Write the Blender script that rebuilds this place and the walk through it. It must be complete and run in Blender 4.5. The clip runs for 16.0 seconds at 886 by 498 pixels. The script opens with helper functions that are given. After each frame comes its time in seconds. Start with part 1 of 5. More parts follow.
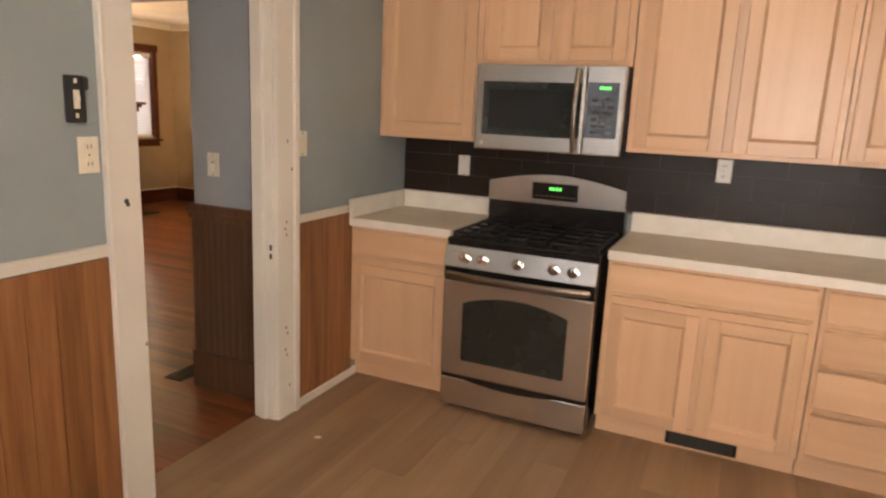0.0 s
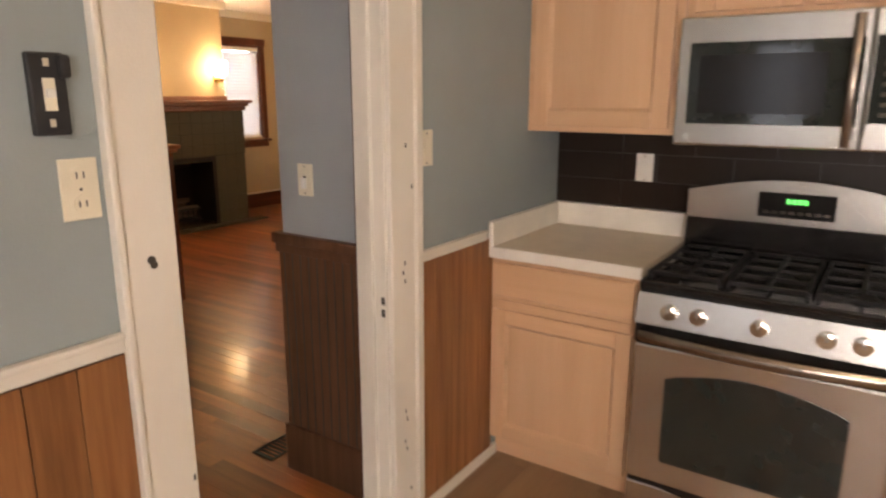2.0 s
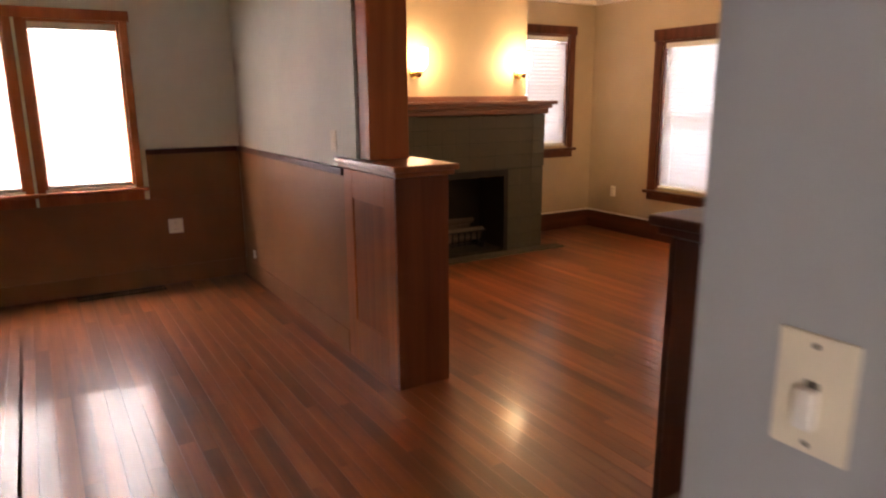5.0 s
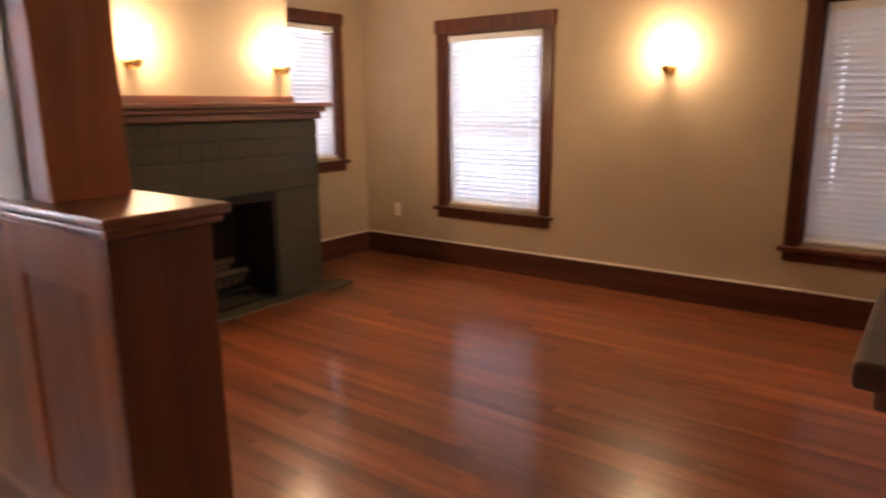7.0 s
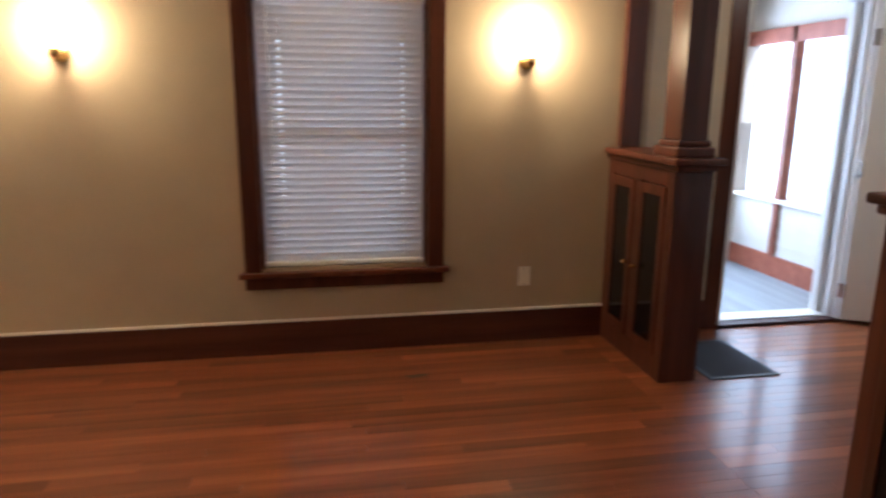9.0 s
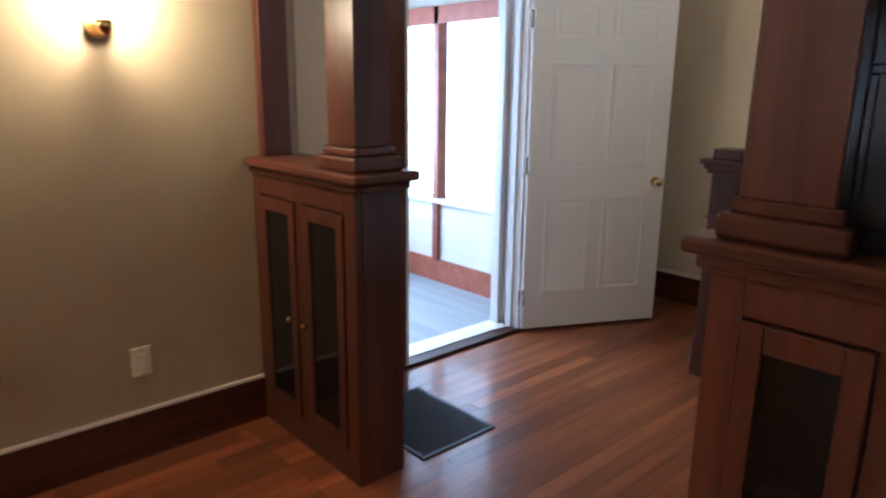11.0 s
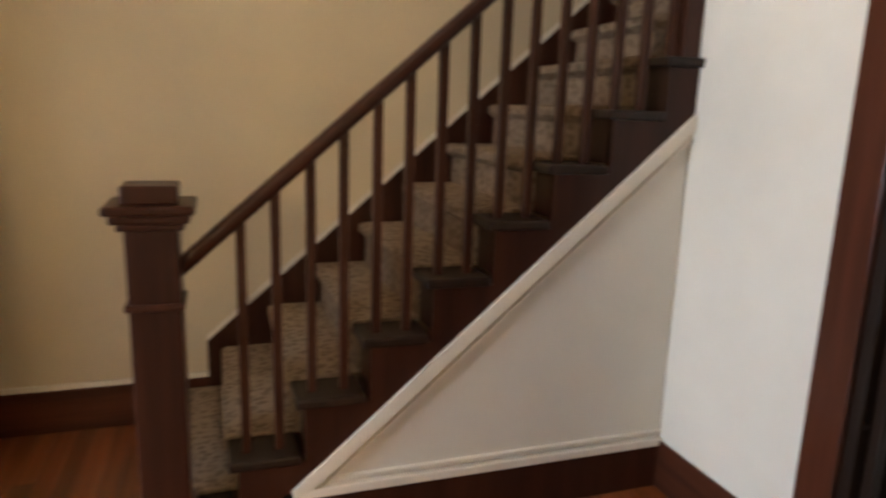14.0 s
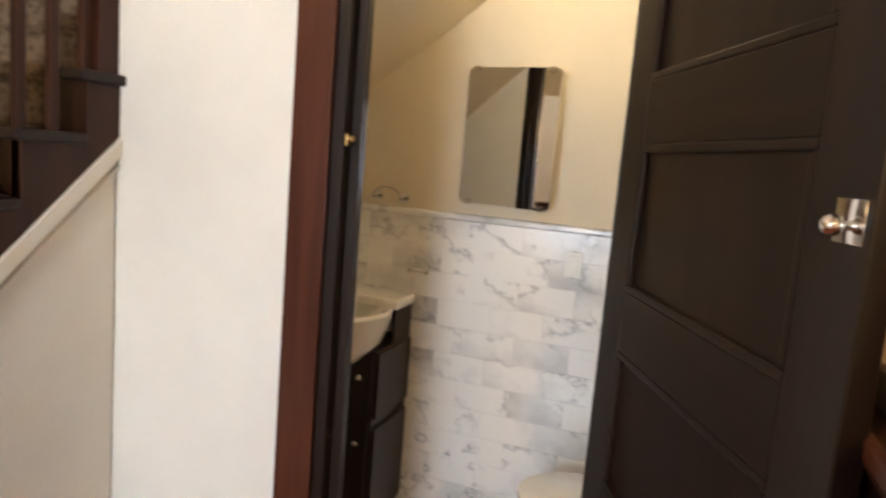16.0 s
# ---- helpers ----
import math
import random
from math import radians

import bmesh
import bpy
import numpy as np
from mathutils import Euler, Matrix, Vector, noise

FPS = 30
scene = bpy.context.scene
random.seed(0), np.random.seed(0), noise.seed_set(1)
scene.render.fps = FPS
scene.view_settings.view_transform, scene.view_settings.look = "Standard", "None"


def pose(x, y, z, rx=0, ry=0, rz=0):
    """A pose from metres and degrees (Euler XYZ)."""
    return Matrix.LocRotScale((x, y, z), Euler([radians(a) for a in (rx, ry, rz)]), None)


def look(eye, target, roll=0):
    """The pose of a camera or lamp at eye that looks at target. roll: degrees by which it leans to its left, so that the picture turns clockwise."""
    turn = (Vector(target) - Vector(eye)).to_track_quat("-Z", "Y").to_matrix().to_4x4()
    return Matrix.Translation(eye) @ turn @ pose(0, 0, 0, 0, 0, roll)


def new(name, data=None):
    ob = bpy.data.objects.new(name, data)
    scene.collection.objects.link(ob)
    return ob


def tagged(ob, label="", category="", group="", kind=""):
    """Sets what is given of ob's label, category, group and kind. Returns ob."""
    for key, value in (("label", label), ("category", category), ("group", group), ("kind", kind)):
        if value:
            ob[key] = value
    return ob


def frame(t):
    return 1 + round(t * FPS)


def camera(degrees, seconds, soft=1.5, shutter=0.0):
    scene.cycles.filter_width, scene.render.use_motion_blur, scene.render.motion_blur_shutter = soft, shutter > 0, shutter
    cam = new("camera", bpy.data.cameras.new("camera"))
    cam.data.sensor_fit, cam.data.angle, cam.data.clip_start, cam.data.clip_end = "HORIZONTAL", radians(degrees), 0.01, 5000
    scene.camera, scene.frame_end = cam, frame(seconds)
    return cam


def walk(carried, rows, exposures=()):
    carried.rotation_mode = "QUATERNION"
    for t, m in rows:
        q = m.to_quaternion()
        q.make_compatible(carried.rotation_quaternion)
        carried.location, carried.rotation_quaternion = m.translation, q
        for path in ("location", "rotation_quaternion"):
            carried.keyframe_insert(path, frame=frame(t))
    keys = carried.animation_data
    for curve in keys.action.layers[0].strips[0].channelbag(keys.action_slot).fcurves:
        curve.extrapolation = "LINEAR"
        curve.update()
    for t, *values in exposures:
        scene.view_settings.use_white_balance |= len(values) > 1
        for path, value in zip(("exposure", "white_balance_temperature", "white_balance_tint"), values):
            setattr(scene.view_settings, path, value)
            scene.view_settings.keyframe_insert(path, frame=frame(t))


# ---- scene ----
cam = camera(67.4, 16.0, soft=2.3, shutter=0.5)
PATH = [
    (0, look((1.926, -3.643, 1.510), (1.121, -1.860, 1.097), 2.58)),
    (0.5, look((1.814, -3.448, 1.495), (0.938, -1.701, 1.069), 1.56)),
    (1, look((1.586, -3.267, 1.503), (0.687, -1.538, 1.054), 1.23)),
    (1.5, look((1.440, -3.066, 1.485), (0.453, -1.384, 1.043), 0.86)),
    (2, look((1.265, -2.821, 1.489), (0.176, -1.205, 1.036), 0.04)),
    (2.5, look((1.061, -2.582, 1.490), (-0.156, -1.064, 1.028), -0.34)),
    (3, look((0.795, -2.318, 1.461), (-0.575, -0.932, 1.014), -0.11)),
    (3.5, look((0.604, -2.054, 1.466), (-0.978, -0.918, 1.012), -0.36)),
    (3.7, look((0.518, -1.988, 1.469), (-1.120, -0.939, 1.005), -1.02)),
    (5.8, look((-0.731, -1.520, 1.427), (-2.396, -0.501, 0.992), -0.26)),
    (6, look((-0.881, -1.455, 1.417), (-2.471, -0.323, 0.979), -0.05)),
    (6.5, look((-1.110, -1.235, 1.414), (-2.519, 0.115, 0.977), -0.00)),
    (7, look((-1.365, -1.043, 1.402), (-2.530, 0.526, 0.977), -0.47)),
    (7.5, look((-1.558, -0.864, 1.433), (-2.392, 0.901, 0.998), -0.58)),
    (8, look((-1.682, -0.619, 1.446), (-2.125, 1.279, 1.000), -0.12)),
    (8.5, look((-1.710, -0.320, 1.430), (-1.755, 1.631, 0.991), 0.28)),
    (9, look((-1.699, 0.003, 1.436), (-1.336, 1.920, 0.993), 0.48)),
    (9.5, look((-1.668, 0.314, 1.422), (-0.938, 2.122, 0.978), 0.69)),
    (9.7, look((-1.615, 0.427, 1.441), (-0.777, 2.185, 0.987), 0.81)),
    (11.8, look((-0.972, 1.747, 1.432), (0.654, 2.821, 0.985), 0.39)),
    (12, look((-0.895, 1.934, 1.425), (0.821, 2.860, 0.983), 0.44)),
    (12.5, look((-0.686, 2.157, 1.410), (1.163, 2.781, 0.972), 0.83)),
    (13, look((-0.440, 2.243, 1.411), (1.488, 2.557, 0.983), 1.19)),
    (13.5, look((-0.184, 2.354, 1.390), (1.770, 2.212, 0.984), 1.41)),
    (14, look((0.004, 2.432, 1.395), (1.856, 1.796, 0.987), 1.89)),
    (14.5, look((0.117, 2.427, 1.404), (1.773, 1.375, 1.015), 2.25)),
    (15, look((0.190, 2.411, 1.436), (1.553, 0.988, 1.092), 3.43)),
    (15.5, look((0.239, 2.429, 1.424), (1.235, 0.714, 1.170), 4.30)),
    (16, look((0.295, 2.455, 1.425), (0.962, 0.588, 1.160), 4.77)),
]

walk(cam, PATH, [
    (0.0, 0.25, 6900, 20), (1.5, 0.5, 6800, 20), (2.5, 0.25, 7000, 23), (3.5, 0.42, 7500, 28), (6.0, 0.42, 6050, 26), (7.5, 0.47, 5600, 20),
    (8.6, 0.5, 5100, 13), (9.7, 0.43, 4820, 11), (12.0, 0.42, 4560, 9), (13.5, 0.28, 5700, 11), (14.5, 0.88, 6200, 10), (16.0, 1.0, 6250, 11)])

# ---------------------------------------------------------------- world and sun
world = bpy.data.worlds.new("world")
scene.world = world
world.use_nodes = True
wn = world.node_tree
sky = wn.nodes.new("ShaderNodeTexSky")
sky.sky_type = "NISHITA"
sky.sun_disc = False
sky.sun_elevation = radians(38)
sky.sun_rotation = radians(200)
wn.nodes["Background"].inputs[1].default_value = 0.15
wn.links.new(sky.outputs[0], wn.nodes["Background"].inputs[0])
sun_data = bpy.data.lights.new("sun", "SUN")
sun_data.energy = 3.0
sun_data.angle = radians(0.5)
sun_data.color = (1.0, 0.95, 0.88)
sun_ob = new("sun", sun_data)
sun_ob.matrix_world = look((0, 0, 0), (-0.27, 0.74, -0.62))


def area(name, eye, target, w, h, power, color):
    d = bpy.data.lights.new(name, "AREA")
    d.shape, d.size, d.size_y, d.energy, d.color = "RECTANGLE", w, h, power, color
    ob = new(name, d)
    ob.matrix_world = look(eye, target)
    return ob


def bulb(name, x, y, z, power, color, r=0.03):
    d = bpy.data.lights.new(name, "POINT")
    d.energy, d.color, d.shadow_soft_size = power, color, r
    ob = new(name, d)
    ob.location = (x, y, z)
    return ob


DAY = (0.94, 0.96, 1.0)
WARM = (1.0, 0.68, 0.34)
# daylight in the window openings and the porch door; the wide kitchen window is an unseen addition
area("daylight_window_west_dining", (-6.1, -1.7, 1.4), (0, -1.7, 0.9), 1.25, 1.2, 430, (0.97, 0.97, 0.96))
area("daylight_window_west_living", (-6.1, 3.02, 1.5), (0, 2.6, 0.6), 0.6, 1.1, 11, DAY)
area("daylight_window_north", (-4.37, 4.0, 1.25), (-4.2, 0, 0.5), 0.9, 1.4, 24, (0.82, 0.91, 1.0))
area("daylight_unseen_window_kitchen", (2.3, -4.9, 1.5), (1.6, 0, 0.9), 1.1, 1.2, 56, (1.0, 0.93, 0.84))
area("daylight_door_porch", (1.1, 5.52, 1.3), (1.1, 0, 0.3), 1.5, 1.2, 70, (0.80, 0.90, 1.0))
SCONCES = [(-5.22, 1.10, 1.66, 90), (-5.22, 2.195, 1.66, 90), (-2.925, 3.70, 1.64, 0), (-0.535, 3.70, 1.64, 0)]
for sx, sy, sz, srz in SCONCES:
    bulb("sconce_bulb", sx + (0.085 if srz else 0), sy - (0 if srz else 0.085), sz + 0.10, 20.0, WARM, 0.045)
# fill bulbs in three unseen ceiling lamps: kitchen, washroom, hall
bulb("unseen_kitchen_bulb", 1.9, -2.2, 2.25, 12.5, (1.0, 0.80, 0.54), 0.1)
bulb("unseen_bath_bulb", 0.62, 0.45, 2.16, 3.6, (1.0, 0.80, 0.52), 0.05)
bulb("unseen_hall_bulb", 1.6, 2.2, 2.34, 12.0, (1.0, 0.78, 0.5), 0.08)


# ---------------------------------------------------------------- materials
def base_mat(name):
    m = bpy.data.materials.new(name)
    m.use_nodes = True
    t = m.node_tree
    return m, t, t.nodes["Principled BSDF"]


def node(t, kind, **kw):
    n = t.nodes.new(kind)
    for k, v in kw.items():
        n.inputs[k].default_value = v
    return n


def coords(t, stretch=(1, 1, 1), rnd=True):
    tc = t.nodes.new("ShaderNodeTexCoord")
    out = tc.outputs["Object"]
    if rnd:
        oi = t.nodes.new("ShaderNodeObjectInfo")
        mul = t.nodes.new("ShaderNodeVectorMath")
        mul.operation = "SCALE"
        mul.inputs[0].default_value = (13.0, 7.0, 5.0)
        t.links.new(oi.outputs["Random"], mul.inputs["Scale"])
        add = t.nodes.new("ShaderNodeVectorMath")
        t.links.new(out, add.inputs[0])
        t.links.new(mul.outputs[0], add.inputs[1])
        out = add.outputs[0]
    mp = t.nodes.new("ShaderNodeMapping")
    mp.inputs["Scale"].default_value = stretch
    t.links.new(out, mp.inputs[0])
    return mp.outputs[0]


def noise_at(t, vec, scale, detail=3.0, rough=0.55):
    n = node(t, "ShaderNodeTexNoise", Scale=scale, Detail=detail, Roughness=rough)
    t.links.new(vec, n.inputs["Vector"])
    return n.outputs["Fac"]


def ramp(t, fac, stops):
    r = t.nodes.new("ShaderNodeValToRGB")
    while len(r.color_ramp.elements) < len(stops):
        r.color_ramp.elements.new(0.5)
    for e, (p, c) in zip(r.color_ramp.elements, stops):
        e.position, e.color = p, (*c, 1)
    t.links.new(fac, r.inputs[0])
    return r.outputs[0]


def bump_to(t, b, height, strength, dist=0.002):
    n = node(t, "ShaderNodeBump", Strength=strength, Distance=dist)
    t.links.new(height, n.inputs["Height"])
    t.links.new(n.outputs[0], b.inputs["Normal"])


def sh(c, k):
    return tuple(min(1, v * k) for v in c)


def paint(name, c, rough=0.55, vary=0.12, grain=0.2, spec=0.4):
    """Brushed paint: faint patches, roller grain."""
    m, t, b = base_mat(name)
    v = coords(t, rnd=False)
    col = ramp(t, noise_at(t, v, 1.3, 5), [(0.3, sh(c, 1 - vary)), (0.7, sh(c, 1 + vary * 0.5))])
    t.links.new(col, b.inputs["Base Color"])
    b.inputs["Roughness"].default_value = rough
    b.inputs["Specular IOR Level"].default_value = spec
    bump_to(t, b, noise_at(t, v, 140, 3), grain, 0.002)
    return m


def wood(name, c1, c2, axis="x", rough=0.35, grain=14.0, piece=0.25, coat=0.0, bump=0.15, sheen_var=0.12):
    """Grain drawn out along one axis; pieces differ by their random value."""
    m, t, b = base_mat(name)
    s = {"x": (0.06, 1, 1), "y": (1, 0.06, 1), "z": (1, 1, 0.06)}[axis]
    v = coords(t, s)
    g = noise_at(t, v, grain, 6, 0.62)
    col = ramp(t, g, [(0.28, c1), (0.72, c2)])
    big = noise_at(t, v, 2.2, 3)
    oi = t.nodes.new("ShaderNodeObjectInfo")
    mixv = t.nodes.new("ShaderNodeMapRange")
    mixv.inputs["To Min"].default_value, mixv.inputs["To Max"].default_value = 1 - piece, 1 + piece * 0.6
    t.links.new(oi.outputs["Random"], mixv.inputs[0])
    hv = t.nodes.new("ShaderNodeHueSaturation")
    t.links.new(col, hv.inputs["Color"])
    mul = t.nodes.new("ShaderNodeMath")
    mul.operation = "MULTIPLY"
    mr = t.nodes.new("ShaderNodeMapRange")
    mr.inputs["To Min"].default_value, mr.inputs["To Max"].default_value = 0.8, 1.2
    t.links.new(big, mr.inputs[0])
    t.links.new(mixv.outputs[0], mul.inputs[0])
    t.links.new(mr.outputs[0], mul.inputs[1])
    t.links.new(mul.outputs[0], hv.inputs["Value"])
    t.links.new(hv.outputs[0], b.inputs["Base Color"])
    rr = t.nodes.new("ShaderNodeMapRange")
    rr.inputs["To Min"].default_value, rr.inputs["To Max"].default_value = rough - sheen_var * 0.5, rough + sheen_var
    t.links.new(big, rr.inputs[0])
    t.links.new(rr.outputs[0], b.inputs["Roughness"])
    b.inputs["Coat Weight"].default_value = coat
    b.inputs["Coat Roughness"].default_value = 0.18
    bump_to(t, b, g, bump, 0.0015)
    return m


def metal(name, c, rough=0.3, axis="x", brushed=0.25):
    m, t, b = base_mat(name)
    s = {"x": (0.02, 1, 1), "y": (1, 0.02, 1), "z": (1, 1, 0.02)}[axis]
    v = coords(t, s)
    f = noise_at(t, v, 90, 2)
    b.inputs["Base Color"].default_value = (*c, 1)
    b.inputs["Metallic"].default_value = 1.0
    r = t.nodes.new("ShaderNodeMapRange")
    r.inputs["To Min"].default_value, r.inputs["To Max"].default_value = rough * 0.97, rough * 1.04
    t.links.new(f, r.inputs[0])
    b.inputs["Roughness"].default_value = rough
    if brushed > 0.1:
        t.links.new(r.outputs[0], b.inputs["Roughness"])
        bump_to(t, b, f, brushed, 0.0006)
    return m


def plain(name, c, rough=0.4, metallic=0.0, spec=0.5, emit=None, power=0.0, alpha_trans=0.0):
    m, t, b = base_mat(name)
    v = coords(t, rnd=False)
    col = ramp(t, noise_at(t, v, 9, 4), [(0.3, sh(c, 0.93)), (0.7, sh(c, 1.05))])
    t.links.new(col, b.inputs["Base Color"])
    b.inputs["Roughness"].default_value, b.inputs["Metallic"].default_value = rough, metallic
    b.inputs["Specular IOR Level"].default_value = spec
    b.inputs["Transmission Weight"].default_value = alpha_trans
    if emit:
        b.inputs["Emission Color"].default_value = (*emit, 1)
        b.inputs["Emission Strength"].default_value = power
    return m


M = {}
M["blue"] = paint("blue_grey_paint", (0.305, 0.345, 0.345))
M["stub"] = paint("grey_blue_paint", (0.37, 0.39, 0.40))
M["tan"] = paint("tan_wall_paint", (0.43, 0.335, 0.215), 0.5)
M["pale"] = paint("pale_sage_paint", (0.66, 0.645, 0.56), 0.5)
M["cream"] = paint("cream_wall_paint", (0.64, 0.55, 0.385), 0.5)
M["white_wall"] = paint("white_wall_paint", (0.80, 0.78, 0.72), 0.5)
M["panel_grey"] = paint("warm_white_panel_paint", (0.72, 0.68, 0.60), 0.5)
M["ceil"] = paint("ceiling_paint", (0.74, 0.68, 0.58), 0.7)
M["wains"] = paint("brown_wainscot_paint", (0.235, 0.105, 0.043), 0.5, 0.25, 0.5)
M["trim"] = paint("worn_white_trim_paint", (0.76, 0.71, 0.62), 0.4, 0.1, 0.25)
M["panelling"] = wood("orange_wood_panelling", (0.17, 0.062, 0.02), (0.38, 0.17, 0.063), "z", 0.38, 26, 0.12)
M["stubwood"] = wood("dark_painted_wainscot", (0.085, 0.039, 0.020), (0.15, 0.072, 0.038), "z", 0.42, 30, 0.1)
M["mantel"] = wood("red_brown_mantel_wood", (0.12, 0.036, 0.018), (0.24, 0.082, 0.042), "y", 0.4, 14, 0.1, 0.12)
M["dark"] = wood("dark_red_wood", (0.044, 0.0125, 0.007), (0.112, 0.034, 0.017), "z", 0.3, 14, 0.15, 0.3)
M["darkx"] = wood("dark_red_wood_long", (0.044, 0.013, 0.0075), (0.112, 0.037, 0.019), "x", 0.34, 14, 0.15, 0.12)
M["darky"] = wood("dark_red_wood_cross", (0.045, 0.013, 0.007), (0.12, 0.038, 0.018), "y", 0.34, 14, 0.15, 0.12)
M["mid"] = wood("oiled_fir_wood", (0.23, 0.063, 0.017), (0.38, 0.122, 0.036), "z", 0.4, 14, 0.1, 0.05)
M["midx"] = wood("oiled_fir_wood_long", (0.17, 0.05, 0.017), (0.32, 0.112, 0.04), "x", 0.28, 14, 0.1, 0.4)
M["espresso"] = wood("espresso_wood", (0.010, 0.0052, 0.0032), (0.025, 0.0128, 0.008), "z", 0.45, 16, 0.1, 0.2)
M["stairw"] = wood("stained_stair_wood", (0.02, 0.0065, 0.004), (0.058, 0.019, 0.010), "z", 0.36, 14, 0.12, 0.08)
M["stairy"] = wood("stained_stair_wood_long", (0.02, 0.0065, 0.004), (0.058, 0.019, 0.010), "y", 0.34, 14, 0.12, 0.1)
# shaded copies of the oiled fir, for the pedestal's sunk panels and end board
M["panel_shaded"] = wood("shaded_fir_panel_wood", (0.18, 0.050, 0.015), (0.30, 0.096, 0.030), "z", 0.42, 14, 0.1, 0.05)
M["mid_shaded"] = wood("shaded_fir_wood", (0.10, 0.03, 0.012), (0.20, 0.066, 0.026), "z", 0.32, 14, 0.1, 0.25)
M["concrete"] = plain("pale_concrete", (0.5, 0.49, 0.46), 0.9)
M["bronze"] = metal("dark_steel_handle", (0.33, 0.28, 0.24), 0.22, "z")
M["espressox"] = wood("espresso_wood_long", (0.010, 0.0050, 0.003), (0.026, 0.0128, 0.008), "x", 0.45, 16, 0.1, 0.2)
M["gap"] = plain("dark_joint", (0.05, 0.02, 0.01), 0.8)
M["vinyl"] = wood("tan_vinyl_plank", (0.225, 0.132, 0.068), (0.37, 0.23, 0.126), "y", 0.5, 7, 0.11, 0.0)
M["maple"] = wood("pale_maple", (0.60, 0.36, 0.20), (0.69, 0.44, 0.262), "z", 0.38, 12, 0.05, 0.15, 0.05)
M["maplex"] = wood("pale_maple_cross", (0.60, 0.36, 0.20), (0.69, 0.44, 0.262), "x", 0.38, 12, 0.05, 0.15, 0.05)
M["counter"] = plain("cream_laminate", (0.66, 0.56, 0.43), 0.35)
M["counter_edge"] = plain("white_laminate_edge", (0.78, 0.73, 0.64), 0.35)
M["splash"] = plain("dark_brown_tile", (0.021, 0.012, 0.008), 0.35, 0, 0.25)
M["steel"] = metal("brushed_steel", (0.66, 0.635, 0.60), 0.27, "x", 0.03)
M["chrome"] = metal("chrome", (0.8, 0.78, 0.75), 0.12, "z", 0.02)
M["brass"] = metal("brass", (0.78, 0.58, 0.26), 0.2, "z", 0.05)
M["black"] = plain("black_enamel", (0.012, 0.011, 0.011), 0.16)
M["iron"] = plain("cast_iron", (0.012, 0.011, 0.011), 0.5, 0, 0.25)
M["dglass"] = plain("dark_oven_glass", (0.018, 0.022, 0.02), 0.06, 0, 0.7)
M["cabglass"] = plain("dark_cabinet_glass", (0.010, 0.008, 0.008), 0.07, 0, 0.28)
M["led"] = plain("green_display", (0.02, 0.1, 0.02), 0.4, 0, 0.5, (0.1, 1.0, 0.15), 1.6)
M["ivory"] = plain("ivory_plastic", (0.76, 0.70, 0.55), 0.35)
M["whitep"] = plain("white_plastic", (0.78, 0.76, 0.70), 0.35)
M["slot"] = plain("dark_slot", (0.06, 0.05, 0.04), 0.7)
M["blackp"] = plain("black_plastic", (0.02, 0.02, 0.022), 0.45)
M["slate"] = plain("dark_green_slate", (0.066, 0.063, 0.043), 0.55, 0, 0.3)
M["slate_joint"] = plain("dark_slate_joint", (0.036, 0.034, 0.024), 0.8, 0, 0.2)
M["soot"] = plain("sooty_brick", (0.034, 0.031, 0.024), 0.9, 0, 0.2)
M["log"] = wood("charred_log", (0.05, 0.035, 0.025), (0.16, 0.12, 0.085), "y", 0.85, 20)
M["shade"] = plain("lit_frosted_glass", (0.9, 0.8, 0.6), 0.4, 0, 0.5, (1.0, 0.74, 0.38), 22.0)
M["doorw"] = paint("white_door_paint", (0.72, 0.69, 0.66), 0.4, 0.05, 0.1)
M["porcelain"] = plain("white_porcelain", (0.80, 0.76, 0.69), 0.12)
M["mirror"] = metal("mirror_silver", (0.9, 0.9, 0.9), 0.02, "z", 0.0)
M["slab"] = plain("subfloor", (0.10, 0.05, 0.03), 0.8)
M["mat"] = plain("dark_door_mat", (0.035, 0.035, 0.04), 0.9)
M["porchfloor"] = wood("grey_porch_boards", (0.20, 0.21, 0.21), (0.32, 0.33, 0.33), "y", 0.5, 9, 0.1)
M["clap"] = paint("cream_clapboard_paint", (0.60, 0.55, 0.48), 0.5)
M["redbase"] = wood("red_brown_board", (0.20, 0.055, 0.03), (0.34, 0.11, 0.06), "x", 0.5, 12)
M["sky_card"] = plain("bright_overcast_backdrop", (0.9, 0.93, 0.95), 0.9, 0, 0.2, (0.93, 0.97, 1.0), 1.6)

for k in ("mid", "mid_shaded", "stairw", "stairy", "dark", "darkx", "darky", "wains", "panel_shaded", "espresso", "espressox", "stubwood"):
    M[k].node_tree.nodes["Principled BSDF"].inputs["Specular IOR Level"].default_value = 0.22


